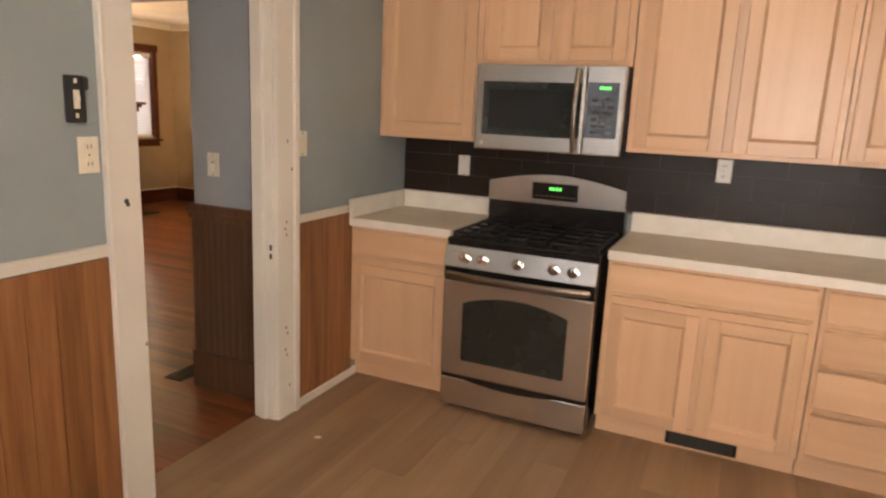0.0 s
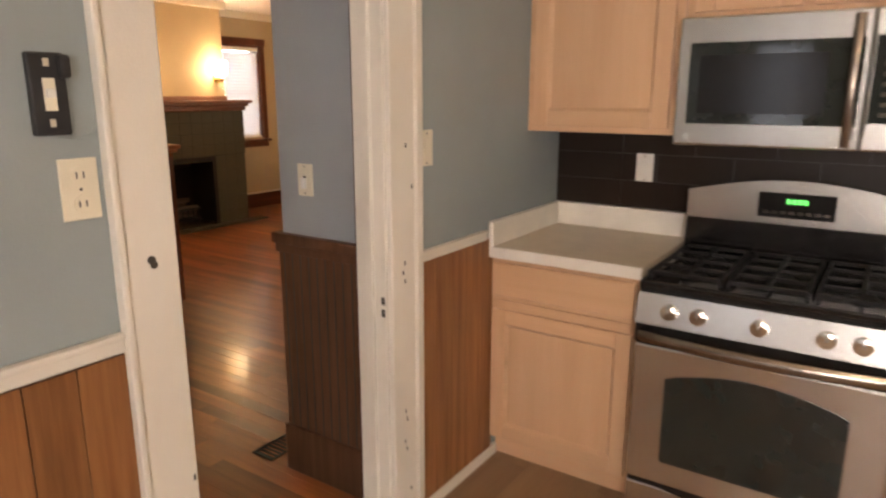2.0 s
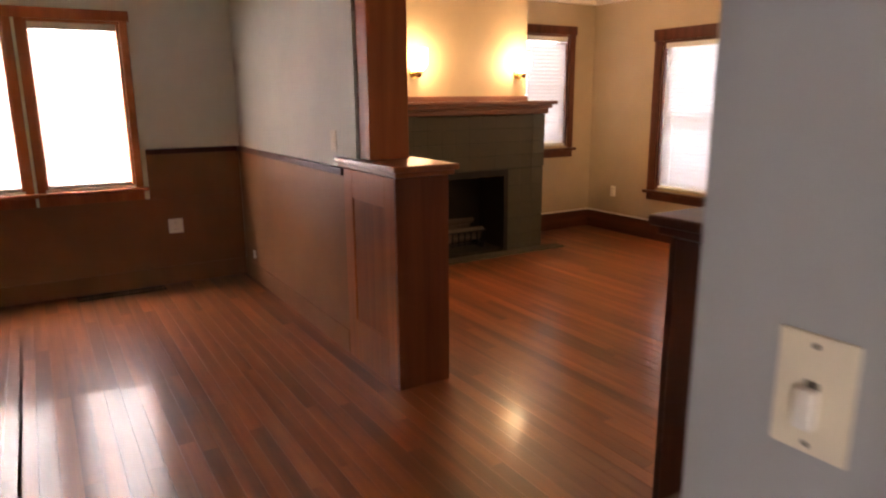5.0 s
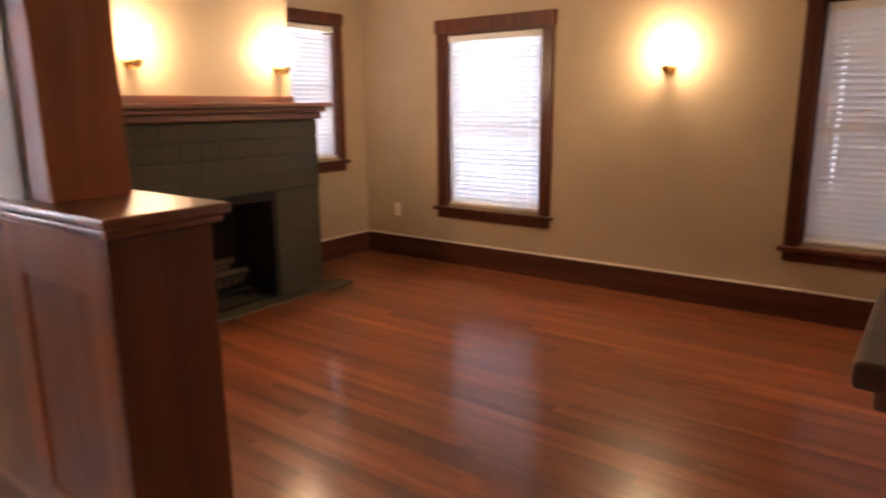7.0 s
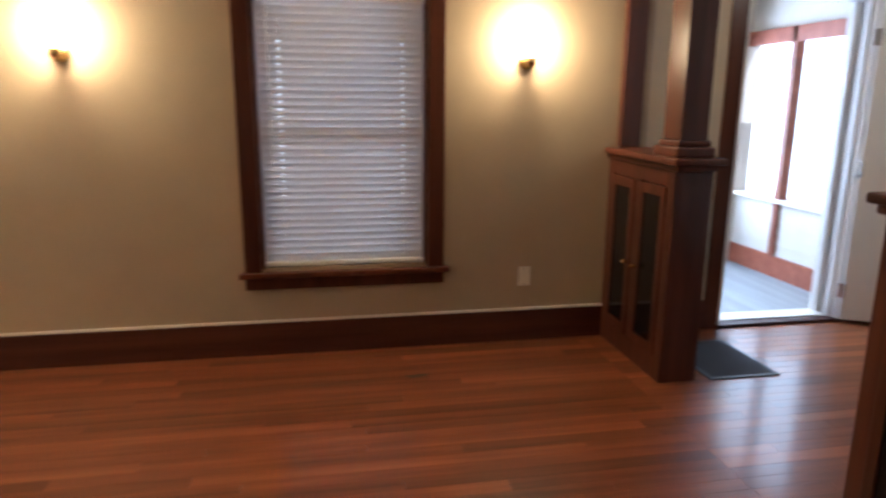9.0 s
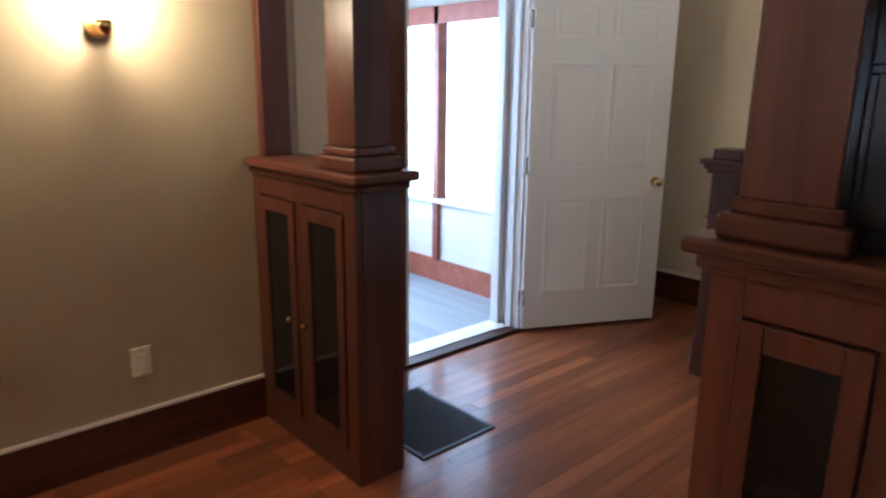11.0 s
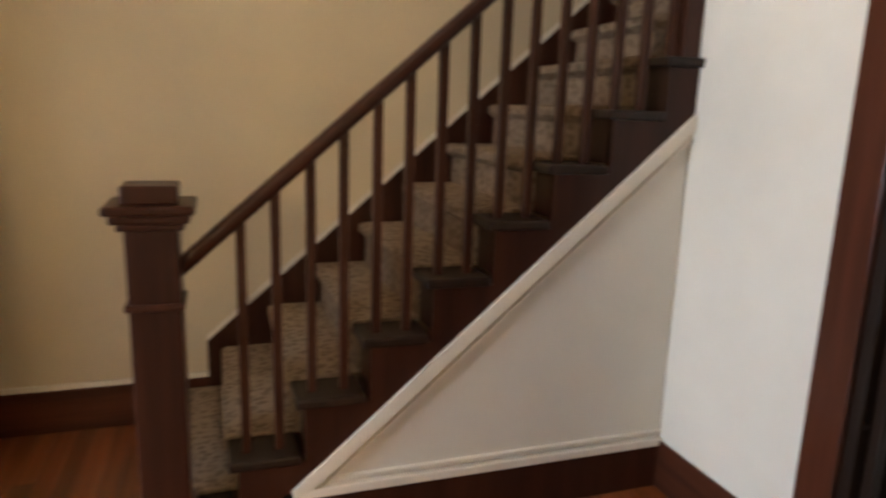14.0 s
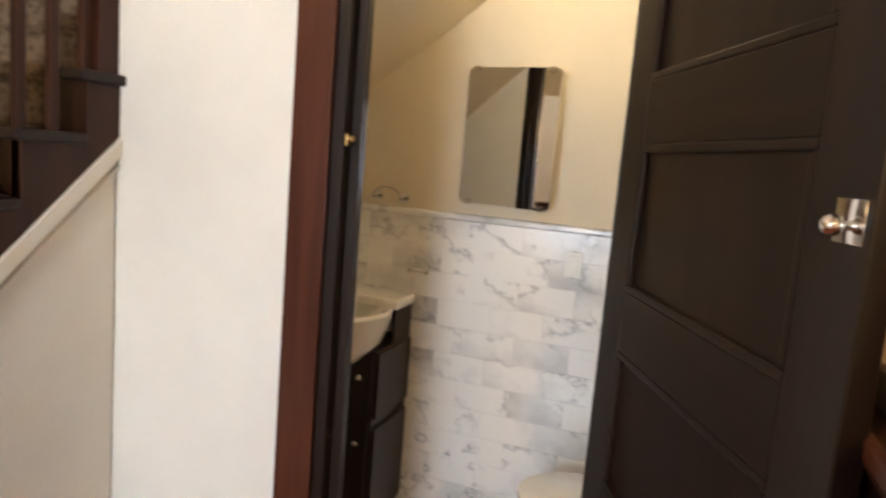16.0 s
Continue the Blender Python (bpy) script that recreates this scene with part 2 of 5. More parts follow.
def floor_mat():
    """Varnished fir strips: board to board colour, dark grain streaks, a satin varnish with a faint ripple."""
    m, t, b = base_mat("polished_fir_floor")
    v = coords(t, (0.05, 1, 1))
    g = noise_at(t, v, 11.0, 6, 0.65)
    col = ramp(t, g, [(0.24, (0.09, 0.024, 0.008)), (0.5, (0.203, 0.060, 0.019)), (0.76, (0.31, 0.101, 0.031))])
    oi = t.nodes.new("ShaderNodeObjectInfo")
    tone = t.nodes.new("ShaderNodeMapRange")
    tone.inputs["To Min"].default_value, tone.inputs["To Max"].default_value = 0.70, 1.25
    t.links.new(oi.outputs["Random"], tone.inputs[0])
    hv = t.nodes.new("ShaderNodeHueSaturation")
    t.links.new(col, hv.inputs["Color"])
    streak = coords(t, (0.35, 1, 1))
    sm = t.nodes.new("ShaderNodeMapRange")
    sm.inputs["From Min"].default_value, sm.inputs["From Max"].default_value = 0.3, 0.7
    sm.inputs["To Min"].default_value, sm.inputs["To Max"].default_value = 0.84, 1.14
    t.links.new(noise_at(t, streak, 5.0, 4, 0.6), sm.inputs[0])
    mul = t.nodes.new("ShaderNodeMath")
    mul.operation = "MULTIPLY"
    t.links.new(tone.outputs[0], mul.inputs[0])
    t.links.new(sm.outputs[0], mul.inputs[1])
    t.links.new(mul.outputs[0], hv.inputs["Value"])
    t.links.new(hv.outputs[0], b.inputs["Base Color"])
    b.inputs["Roughness"].default_value = 0.34
    b.inputs["Specular IOR Level"].default_value = 0.22
    b.inputs["Coat Weight"].default_value = 0.5
    b.inputs["Coat Roughness"].default_value = 0.13
    fine = node(t, "ShaderNodeBump", Strength=0.12, Distance=0.0012)
    t.links.new(g, fine.inputs["Height"])
    t.links.new(fine.outputs[0], b.inputs["Normal"])
    return m


M["floor"] = floor_mat()


def glass_mat():
    m, t, b = base_mat("window_glass")
    b.inputs["Base Color"].default_value = (0.95, 0.97, 0.97, 1)
    b.inputs["Roughness"].default_value = 0.02
    b.inputs["Transmission Weight"].default_value = 1.0
    b.inputs["IOR"].default_value = 1.15
    return m


M["glass"] = glass_mat()


def carpet_mat():
    m, t, b = base_mat("patterned_stair_carpet")
    v = coords(t, rnd=False)
    vo = node(t, "ShaderNodeTexVoronoi", Scale=34.0)
    t.links.new(v, vo.inputs["Vector"])
    n = noise_at(t, v, 60, 5)
    mx = t.nodes.new("ShaderNodeMath")
    mx.operation = "MULTIPLY"
    t.links.new(vo.outputs["Distance"], mx.inputs[0])
    t.links.new(n, mx.inputs[1])
    col = ramp(t, mx.outputs[0], [(0.0, (0.125, 0.088, 0.062)), (0.12, (0.19, 0.136, 0.094)), (0.30, (0.31, 0.236, 0.166))])
    t.links.new(col, b.inputs["Base Color"])
    b.inputs["Roughness"].default_value = 0.95
    b.inputs["Specular IOR Level"].default_value = 0.1
    bump_to(t, b, noise_at(t, v, 260, 3), 0.8, 0.006)
    return m


M["carpet"] = carpet_mat()


def marble_mat():
    """White marble with smoky clouds and thin slanting veins, each tile cut from another place."""
    m, t, b = base_mat("veined_marble_tile")
    v = coords(t, (1, 1, 1.3))

    def vein(scale, off, stops):
        w = noise_at(t, v, scale, 5, 0.6)
        d = t.nodes.new("ShaderNodeMath")
        d.operation = "SUBTRACT"
        d.inputs[1].default_value = off
        t.links.new(w, d.inputs[0])
        a = t.nodes.new("ShaderNodeMath")
        a.operation = "ABSOLUTE"
        t.links.new(d.outputs[0], a.inputs[0])
        return ramp(t, a.outputs[0], stops)
    fine = vein(2.8, 0.47, [(0.0, (0.44, 0.43, 0.42)), (0.010, (0.70, 0.69, 0.67)), (0.035, (0.85, 0.83, 0.79))])
    cloud = ramp(t, noise_at(t, v, 1.7, 4, 0.55), [(0.34, (0.62, 0.62, 0.63)), (0.47, (0.97, 0.97, 0.97))])
    mx = t.nodes.new("ShaderNodeMix")
    mx.data_type, mx.blend_type = "RGBA", "MULTIPLY"
    mx.inputs[0].default_value = 1.0
    patchy = t.nodes.new("ShaderNodeMix")
    patchy.data_type = "RGBA"
    patchy.inputs[6].default_value = (0.85, 0.83, 0.79, 1)
    keep = t.nodes.new("ShaderNodeMapRange")
    keep.inputs["From Min"].default_value, keep.inputs["From Max"].default_value = 0.38, 0.52
    t.links.new(noise_at(t, v, 4.3, 3, 0.5), keep.inputs[0])
    t.links.new(keep.outputs[0], patchy.inputs[0])
    t.links.new(fine, patchy.inputs[7])
    t.links.new(patchy.outputs[2], mx.inputs[6])
    t.links.new(cloud, mx.inputs[7])
    t.links.new(mx.outputs[2], b.inputs["Base Color"])
    b.inputs["Roughness"].default_value = 0.2
    bump_to(t, b, noise_at(t, v, 9, 3), 0.15, 0.001)
    return m


M["marble"] = marble_mat()


# ---------------------------------------------------------------- building helpers
def add_box(bm, b, bev=0.0):
    """An upright box x0, x1, y0, y1, z0, z1, its edges eased by bev."""
    x0, x1, y0, y1, z0, z1 = b
    r = bmesh.ops.create_cube(bm, size=1.0, matrix=Matrix.Translation(((x0 + x1) / 2, (y0 + y1) / 2, (z0 + z1) / 2)) @ Matrix.Diagonal((abs(x1 - x0), abs(y1 - y0), abs(z1 - z0), 1)))
    if bev > 0:
        es = list({e for v in r["verts"] for e in v.link_edges})
        bmesh.ops.bevel(bm, geom=es, offset=min(bev, 0.3 * min(abs(x1 - x0), abs(y1 - y0), abs(z1 - z0))), segments=2, affect="EDGES", profile=0.5)
    return r


def add_cyl(bm, c, r, h, axis="z", n=20, r2=None):
    turn = {"z": Matrix(), "x": Matrix.Rotation(radians(90), 4, "Y"), "y": Matrix.Rotation(radians(-90), 4, "X")}[axis]
    return bmesh.ops.create_cone(bm, cap_ends=True, segments=n, radius1=r, radius2=r if r2 is None else r2, depth=h, matrix=Matrix.Translation(c) @ turn)


def add_ball(bm, c, r, s=(1, 1, 1), n=16):
    return bmesh.ops.create_uvsphere(bm, u_segments=n, v_segments=n // 2 + 2, radius=r, matrix=Matrix.Translation(c) @ Matrix.Diagonal((*s, 1)))


def add_lathe(bm, c, prof, n=24, s=(1, 1)):
    """A turned shape: radius, height pairs from below to above."""
    rings = [[bm.verts.new((c[0] + s[0] * r * math.cos(2 * math.pi * i / n), c[1] + s[1] * r * math.sin(2 * math.pi * i / n), c[2] + z)) for i in range(n)] for r, z in prof]
    for a, b in zip(rings, rings[1:]):
        for i in range(n):
            bm.faces.new((a[i], a[(i + 1) % n], b[(i + 1) % n], b[i]))
    bm.faces.new(list(reversed(rings[0])))
    bm.faces.new(rings[-1])


def add_prism(bm, pts, axis, lo, hi):
    """An outline in the plane across axis, drawn out from lo to hi."""
    def at(p, w):
        return {"x": (w, p[0], p[1]), "y": (p[0], w, p[1]), "z": (p[0], p[1], w)}[axis]
    a = [bm.verts.new(at(p, lo)) for p in pts]
    b = [bm.verts.new(at(p, hi)) for p in pts]
    bm.faces.new(a)
    bm.faces.new(list(reversed(b)))
    for i in range(len(pts)):
        j = (i + 1) % len(pts)
        bm.faces.new((a[j], a[i], b[i], b[j]))
    bmesh.ops.recalc_face_normals(bm, faces=bm.faces)


def finish(name, bm, mat, smooth=False):
    me = bpy.data.meshes.new(name)
    bmesh.ops.recalc_face_normals(bm, faces=bm.faces)
    bm.to_mesh(me)
    bm.free()
    me.materials.append(mat)
    if smooth:
        for p in me.polygons:
            p.use_smooth = True
        me.set_sharp_from_angle(angle=radians(40))
    return me


def part(name, bm, mat, parent=None, label="", smooth=False):
    ob = new(name, finish(name, bm, mat, smooth))
    if parent:
        ob.parent = parent
    if label:
        ob["label"] = label
    return ob


def box(name, b, mat, parent=None, label="", bev=0.003):
    bm = bmesh.new()
    add_box(bm, b, bev)
    return part(name, bm, mat, parent, label)


def boxes(name, bs, mat, parent=None, label="", bev=0.003):
    bm = bmesh.new()
    for b in bs:
        add_box(bm, b, bev)
    return part(name, bm, mat, parent, label)


def thing(name, x, y, z, rz, label, cat, group="", kind=""):
    ob = new(name)
    ob.empty_display_size = 0.1
    ob.matrix_world = pose(x, y, z, 0, 0, rz)
    return tagged(ob, label, cat, group, kind)


def struct(name, bs, mat, label, cat, bev=0.0):
    return tagged(boxes(name, bs, mat, None, "", bev), label, cat, "", "structure")


def piece(name, me, parent, x, y, z):
    ob = new(name, me)
    ob.location = (x, y, z)
    ob.parent = parent
    return ob


def quick_box(name, sx, sy, sz, mat, ease=0.0015):
    """A cheap piece with its top edges eased, centred, its base at 0."""
    bm = bmesh.new()
    add_box(bm, (-sx / 2, sx / 2, -sy / 2, sy / 2, 0, sz))
    if ease:
        es = [e for e in bm.edges if all(v.co.z > sz * 0.5 for v in e.verts)]
        bmesh.ops.bevel(bm, geom=es, offset=ease, segments=1, affect="EDGES")
    return finish(name, bm, mat)


# ---------------------------------------------------------------- structure
def wall_run(name, axis, lo, hi, u0, u1, holes, mat, label, top=2.5):
    """A wall along axis x or y, lo to hi thick, with openings u0, u1, z0, z1 through it."""
    out = []

    def add(a, b, z0, z1):
        if b - a > 0.001 and z1 - z0 > 0.001:
            out.append((a, b, lo, hi, z0, z1) if axis == "x" else (lo, hi, a, b, z0, z1))
    u = u0
    for a, b, z0, z1 in sorted(holes):
        add(u, a, 0, top)
        add(a, b, 0, z0)
        add(a, b, z1, top)
        u = b
    add(u, u1, 0, top)
    return struct(name, out, mat, label, "wall")


YN, XW, XE = 3.70, -5.8, 3.00
WIN_A = (-4.835, -3.905, 0.535, 1.985)
WIN_B = (-2.02, -1.09, 0.505, 2.0)
DOOR_F = (0.80, 1.70, 0.0, 2.07)
WIN_D1 = (-1.66, -1.06, 0.82, 2.02)
WIN_D2 = (-2.36, -1.79, 0.82, 2.02)
WIN_F = (2.70, 3.34, 0.93, 2.10)
DOOR_K = (-1.995, -1.25, 0.0, 2.06)
DOOR_B = (0.43, 1.205, 0.0, 2.05)
# opening of the unseen wide window, added as a kitchen light source
WIN_K = (1.75, 2.85, 0.95, 2.1)
WIN_L = (0.08, 0.62, 1.12, 1.98)

wall_run("wall_north", "x", YN, YN + 0.18, XW - 0.18, XE + 0.15, [WIN_A, WIN_B, DOOR_F], M["tan"], "tan painted plaster wall with windows and the front door")
wall_run("wall_west", "y", XW - 0.18, XW, -4.0, YN, [WIN_D1, WIN_D2, WIN_F], M["tan"], "tan painted plaster outer wall with small windows")
struct("wall_west_dining", [(XW, XW + 0.006, -3.9, -2.36, 0, 2.5), (XW, XW + 0.006, -1.06, -0.245, 0, 2.5), (XW, XW + 0.006, -2.36, -1.06, 0, 0.82), (XW, XW + 0.006, -2.36, -1.06, 2.02, 2.5), (XW, XW + 0.006, -1.79, -1.66, 0.82, 2.02)], M["pale"], "pale sage plaster on the dining room's window wall", "wall")
struct("wall_divider_dining", [(XW, -3.44, -0.245, -0.12, 0, 2.5), (-0.84, -0.61, -0.245, -0.12, 0, 2.5)], M["pale"], "pale sage plaster wall between dining room and living room", "wall")
struct("wall_divider_living", [(XW, -3.44, -0.12, 0.0, 0, 2.5), (-0.84, -0.06, -0.12, 0.0, 0, 2.5), (-0.06, 0.0, 0.0, 0.004, 0, 2.5)], M["tan"], "tan plaster wall between dining room and living room", "wall")
struct("wall_stub", [(-0.61, -0.12, -1.12, -0.245, 0, 2.5)], M["stub"], "grey-blue painted wall end beside the kitchen doorway", "wall")
wall_run("wall_kitchen_west", "y", -0.06, 0.0, -4.6, 0.0, [DOOR_K], M["blue"], "blue-grey painted kitchen wall with a doorway")
wall_run("wall_dining_east", "y", -0.12, -0.06, -4.0, -0.245, [DOOR_K], M["pale"], "pale plaster wall on the dining side of the doorway")
struct("wall_dining_south", [(XW, -0.12, -4.0, -3.9, 0, 2.5)], M["pale"], "pale sage plaster wall of the dining room", "wall")
struct("wall_kitchen_north", [(0.0, 3.6, 0.0, 0.03, 0, 2.5)], M["blue"], "blue-grey painted wall behind the cooker", "wall")
struct("wall_kitchen_east", [(3.6, 3.75, -4.75, 0.06, 0, 2.5)], M["blue"], "blue-grey painted kitchen wall", "wall")
wall_run("wall_kitchen_south", "x", -4.75, -4.6, -0.12, 3.6, [WIN_L, WIN_K], M["blue"], "blue-grey painted kitchen wall with a window")
struct("wall_bath_south", [(0.20, XE, 0.03, 0.115, 0, 2.5)], M["cream"], "cream painted wall behind washroom and stairs", "wall")
struct("wall_living_east", [(0.0, 0.20, 0.03, 1.05, 0, 2.5)], M["tan"], "tan plaster wall beside the colonnade", "wall")
wall_run("wall_hall_south", "x", 0.78, 0.86, 0.20, 1.955, [DOOR_B], M["white_wall"], "white painted wall with the washroom doorway")
struct("wall_bath_east", [(1.87, 1.95, 0.115, 0.78, 0, 2.5)], M["cream"], "cream painted side wall of the washroom", "wall")
struct("wall_hall_north", [(0.22, 0.70, YN - 0.004, YN, 0.19, 2.5), (1.80, XE, YN - 0.004, YN, 0.205, 2.5)], M["cream"], "cream plaster beside the front door", "wall")
struct("wall_hall_east", [(XE, XE + 0.15, 0.03, YN, 0, 2.5)], M["cream"], "cream painted wall along the staircase", "wall")
tagged(boxes("ceiling", [(XW - 0.18, -0.12, -4.0, YN + 0.18, 2.5, 2.6), (-0.12, XE + 0.15, 0.06, YN + 0.18, 2.5, 2.6)], M["ceil"], None, "", 0), "warm white painted ceiling", "ceiling", "", "structure")
tagged(box("ceiling_kitchen", (-0.12, 3.75, -4.75, 0.06, 2.5, 2.6), M["ceil"], None, "", 0), "warm white painted kitchen ceiling", "ceiling", "", "structure")
bm = bmesh.new()
add_prism(bm, [(0.20, 2.30), (0.656, 2.30), (1.87, 1.358), (1.87, 1.42), (0.676, 2.36), (0.20, 2.36)], "y", 0.115, 0.78)
tagged(part("ceiling_under_stairs", bm, M["cream"]), "cream sloping ceiling under the stairs", "ceiling", "", "structure")
floor = struct("floor", [(XW - 0.18, -0.12, -4.0, YN + 0.18, -0.12, -0.012), (-0.12, XE + 0.15, 0.06, YN + 0.18, -0.12, -0.012)], M["slab"], "polished red-brown strip wood floor", "floor")
floor_kitchen = struct("floor_kitchen", [(-0.12, 3.75, -4.75, 0.06, -0.12, -0.010)], M["slab"], "tan wood-look plank kitchen floor", "floor")
struct("ground", [(-60, 60, -60, 60, -0.5, -0.4)], M["concrete"], "pale concrete ground around the house", "ground")

# baseboards and crown
def run_board(name, bs, mat, label, cat="baseboard"):
    return struct(name, bs, mat, label, cat, 0.004)


run_board("baseboard_north", [(XW, 0.005, YN - 0.02, YN, 0, 0.19), (0.22, 0.70, YN - 0.02, YN, 0, 0.19), (1.81, XE, YN - 0.02, YN, 0, 0.19)], M["darkx"], "dark red-brown wooden baseboard")
run_board("baseboard_north_cap", [(XW, 0.005, YN - 0.016, YN, 0.19, 0.205), (1.81, XE, YN - 0.016, YN, 0.19, 0.205)], M["trim"], "thin pale strip on the baseboard", "trim")
run_board("baseboard_west", [(XW, XW + 0.02, 2.30, YN - 0.02, 0, 0.19), (XW, XW + 0.02, 0.0, 1.0, 0, 0.19)], M["darky"], "dark red-brown wooden baseboard")
run_board("baseboard_west_cap", [(XW, XW + 0.016, 2.30, YN - 0.02, 0.19, 0.205)], M["trim"], "thin pale strip on the baseboard", "trim")
run_board("baseboard_hall_east", [(XE - 0.02, XE, 2.45, YN - 0.02, 0, 0.19)], M["darky"], "dark wooden baseboard")
run_board("baseboard_hall_cap", [(XE - 0.017, XE, 2.45, YN - 0.02, 0.19, 0.215)], M["trim"], "white strip on the baseboard", "trim")
run_board("baseboard_hall_south", [(1.322, 1.955, 0.86, 0.874, 0, 0.19)], M["darkx"], "dark wooden baseboard")
run_board("crown_living", [(XW, 0.005, YN - 0.05, YN, 2.42, 2.5), (XW, XW + 0.05, 2.30, YN - 0.05, 2.42, 2.5), (-5.22, -5.17, 1.0, 2.30, 2.42, 2.5), (XW, -5.17, 2.30, 2.35, 2.42, 2.5)], M["trim"], "white crown moulding under the ceiling", "trim")

# dining wainscot
run_board("wainscot_dining_north", [(XW + 0.018, -3.592, -0.257, -0.245, 0.14, 1.045), (XW + 0.018, -3.592, -0.266, -0.245, 0, 0.14)], M["wains"], "brown painted wainscot boards", "wainscot")
run_board("wainscot_cap_north", [(XW + 0.018, -3.592, -0.275, -0.245, 1.045, 1.085)], M["darkx"], "dark brown wainscot cap rail", "trim")
run_board("wainscot_dining_west", [(XW + 0.006, XW + 0.028, -3.9, -0.266, 0.0, 0.14), (XW + 0.006, XW + 0.018, -3.9, -0.257, 0.14, 0.70), (XW + 0.006, XW + 0.018, -0.97, -0.257, 0.70, 1.045)], M["wains"], "brown painted wainscot boards", "wainscot")
run_board("wainscot_cap_west", [(XW + 0.006, XW + 0.034, -0.97, -0.275, 1.045, 1.085)], M["darky"], "dark brown wainscot cap rail", "trim")
stubw = struct("wainscot_stub", [(-0.622, -0.135, -1.132, -1.12, 0.2, 0.945), (-0.622, -0.61, -1.12, -0.265, 0.2, 0.945)], M["stubwood"], "dark brown grooved wainscot on the wall end", "wainscot")
groove = quick_box("groove_strip", 0.004, 0.003, 0.74, M["slot"], 0)
for i in range(11):
    piece("groove", groove, stubw, -0.595 + i * 0.042, -1.1335, 0.2)
run_board("wainscot_cap_stub", [(-0.642, -0.135, -1.152, -1.12, 0.945, 0.985), (-0.642, -0.61, -1.12, -0.265, 0.945, 0.985), (-0.632, -0.135, -1.142, -1.132, 0.91, 0.945)], M["stubwood"], "dark brown moulded cap rail", "trim")
run_board("baseboard_stub", [(-0.632, -0.135, -1.146, -1.12, 0.0, 0.2), (-0.632, -0.61, -1.12, -0.265, 0.0, 0.2)], M["stubwood"], "dark brown baseboard on the wall end")
run_board("casing_dining_side", [(-0.135, -0.12, -1.25, -1.118, 0, 2.14), (-0.135, -0.12, -2.085, -1.995, 0, 2.14), (-0.135, -0.12, -1.995, -1.25, 2.06, 2.14)], M["stubwood"], "dark brown casing on the dining side of the doorway", "trim")

# kitchen doorway: jambs, casing, chair rail, base
door_k = tagged(boxes("door_1", [(-0.12, 0.0, -2.0, -1.983, 0, 2.06), (-0.12, 0.0, -1.262, -1.245, 0, 2.06), (-0.12, 0.0, -1.983, -1.262, 2.045, 2.062)], M["trim"], None, "", 0.003), "worn white painted doorway lining without a door", "doorway", "", "structure")
for nm, bx in (("casing_side", (0.0, 0.02, -2.11, -1.99, 0, 2.10)), ("casing_side", (0.0, 0.02, -1.255, -1.135, 0, 2.10)), ("casing_head", (0.0, 0.022, -2.11, -1.135, 2.055, 2.19)), ("backband", (0.0, 0.03, -2.125, -2.11, 0, 2.19)), ("backband", (0.0, 0.03, -1.135, -1.10, 0, 2.19)), ("stop", (-0.08, -0.045, -1.983, -1.971, 0, 2.045)), ("stop", (-0.08, -0.045, -1.274, -1.262, 0, 2.045))):
    box(nm, bx, M["trim"], door_k, "", 0.004)
bm = bmesh.new()
add_cyl(bm, (0.0205, -2.053, 1.155), 0.009, 0.004, "x", 12)
add_cyl(bm, (0.0205, -2.048, 1.144), 0.008, 0.004, "x", 12)
part("old_latch_hole", bm, M["slot"], door_k, "dark splintered latch hole")
boxes("hinge_mark", [(-0.02, -0.006, -1.2635, -1.2615, 0.84, 0.865), (-0.02, -0.006, -1.2635, -1.2615, 0.80, 0.825)], M["slot"], door_k, "dark old screw marks", 0)
chip = quick_box("paint_chip_mark", 0.003, 0.006, 0.014, M["slot"], 0)
for i, (yy, zz) in enumerate(((-1.19, 0.96), (-1.20, 0.93), (-1.19, 0.90), (-1.195, 0.45), (-1.188, 0.42), (-1.2, 0.34), (-1.19, 0.31), (-1.17, 0.15), (-1.18, 1.33), (-2.0, 0.62), (-1.99, 0.3), (-1.15, 1.2))):
    piece("nail_hole", chip, door_k, 0.0195, yy, zz)
run_board("chair_rail_kitchen", [(0.0, 0.016, -4.6, -2.125, 0.975, 1.005), (0.0, 0.024, -4.6, -2.125, 1.005, 1.018), (0.0, 0.016, -1.10, -0.66, 0.945, 0.972), (0.0, 0.024, -1.10, -0.66, 0.972, 0.984)], M["trim"], "white painted chair rail above wood panelling", "trim")
run_board("baseboard_kitchen", [(0.0, 0.018, -1.10, -0.56, 0, 0.045), (0.0, 0.018, -4.6, -2.125, 0, 0.045)], M["trim"], "narrow white painted baseboard")
panelling = struct("panelling_kitchen", [(0.0, 0.004, -4.6, -2.125, 0.045, 0.975), (0.0, 0.004, -1.10, -0.63, 0.045, 0.945)], M["slot"], "orange-brown wood panelling on the lower kitchen wall", "panelling")
board = quick_box("panel_board", 0.008, 0.0975, 0.905, M["panelling"], 0)
for i in range(24):
    piece("panel_board", board, panelling, 0.006, -2.175 - i * 0.1, 0.065)
for i in range(5):
    piece("panel_board", board, panelling, 0.006, -1.05 + i * 0.1, 0.04)

# cased openings of the colonnades
struct("beam_dining", [(-3.44, -0.84, -0.245, 0.0, 2.16, 2.5)], M["darkx"], "dark wooden beam over the dining room colonnade", "beam", 0.004)
struct("beam_hall", [(0.0, 0.21, 1.05, YN, 2.16, 2.5)], M["darky"], "dark wooden beam over the hall colonnade", "beam", 0.004)


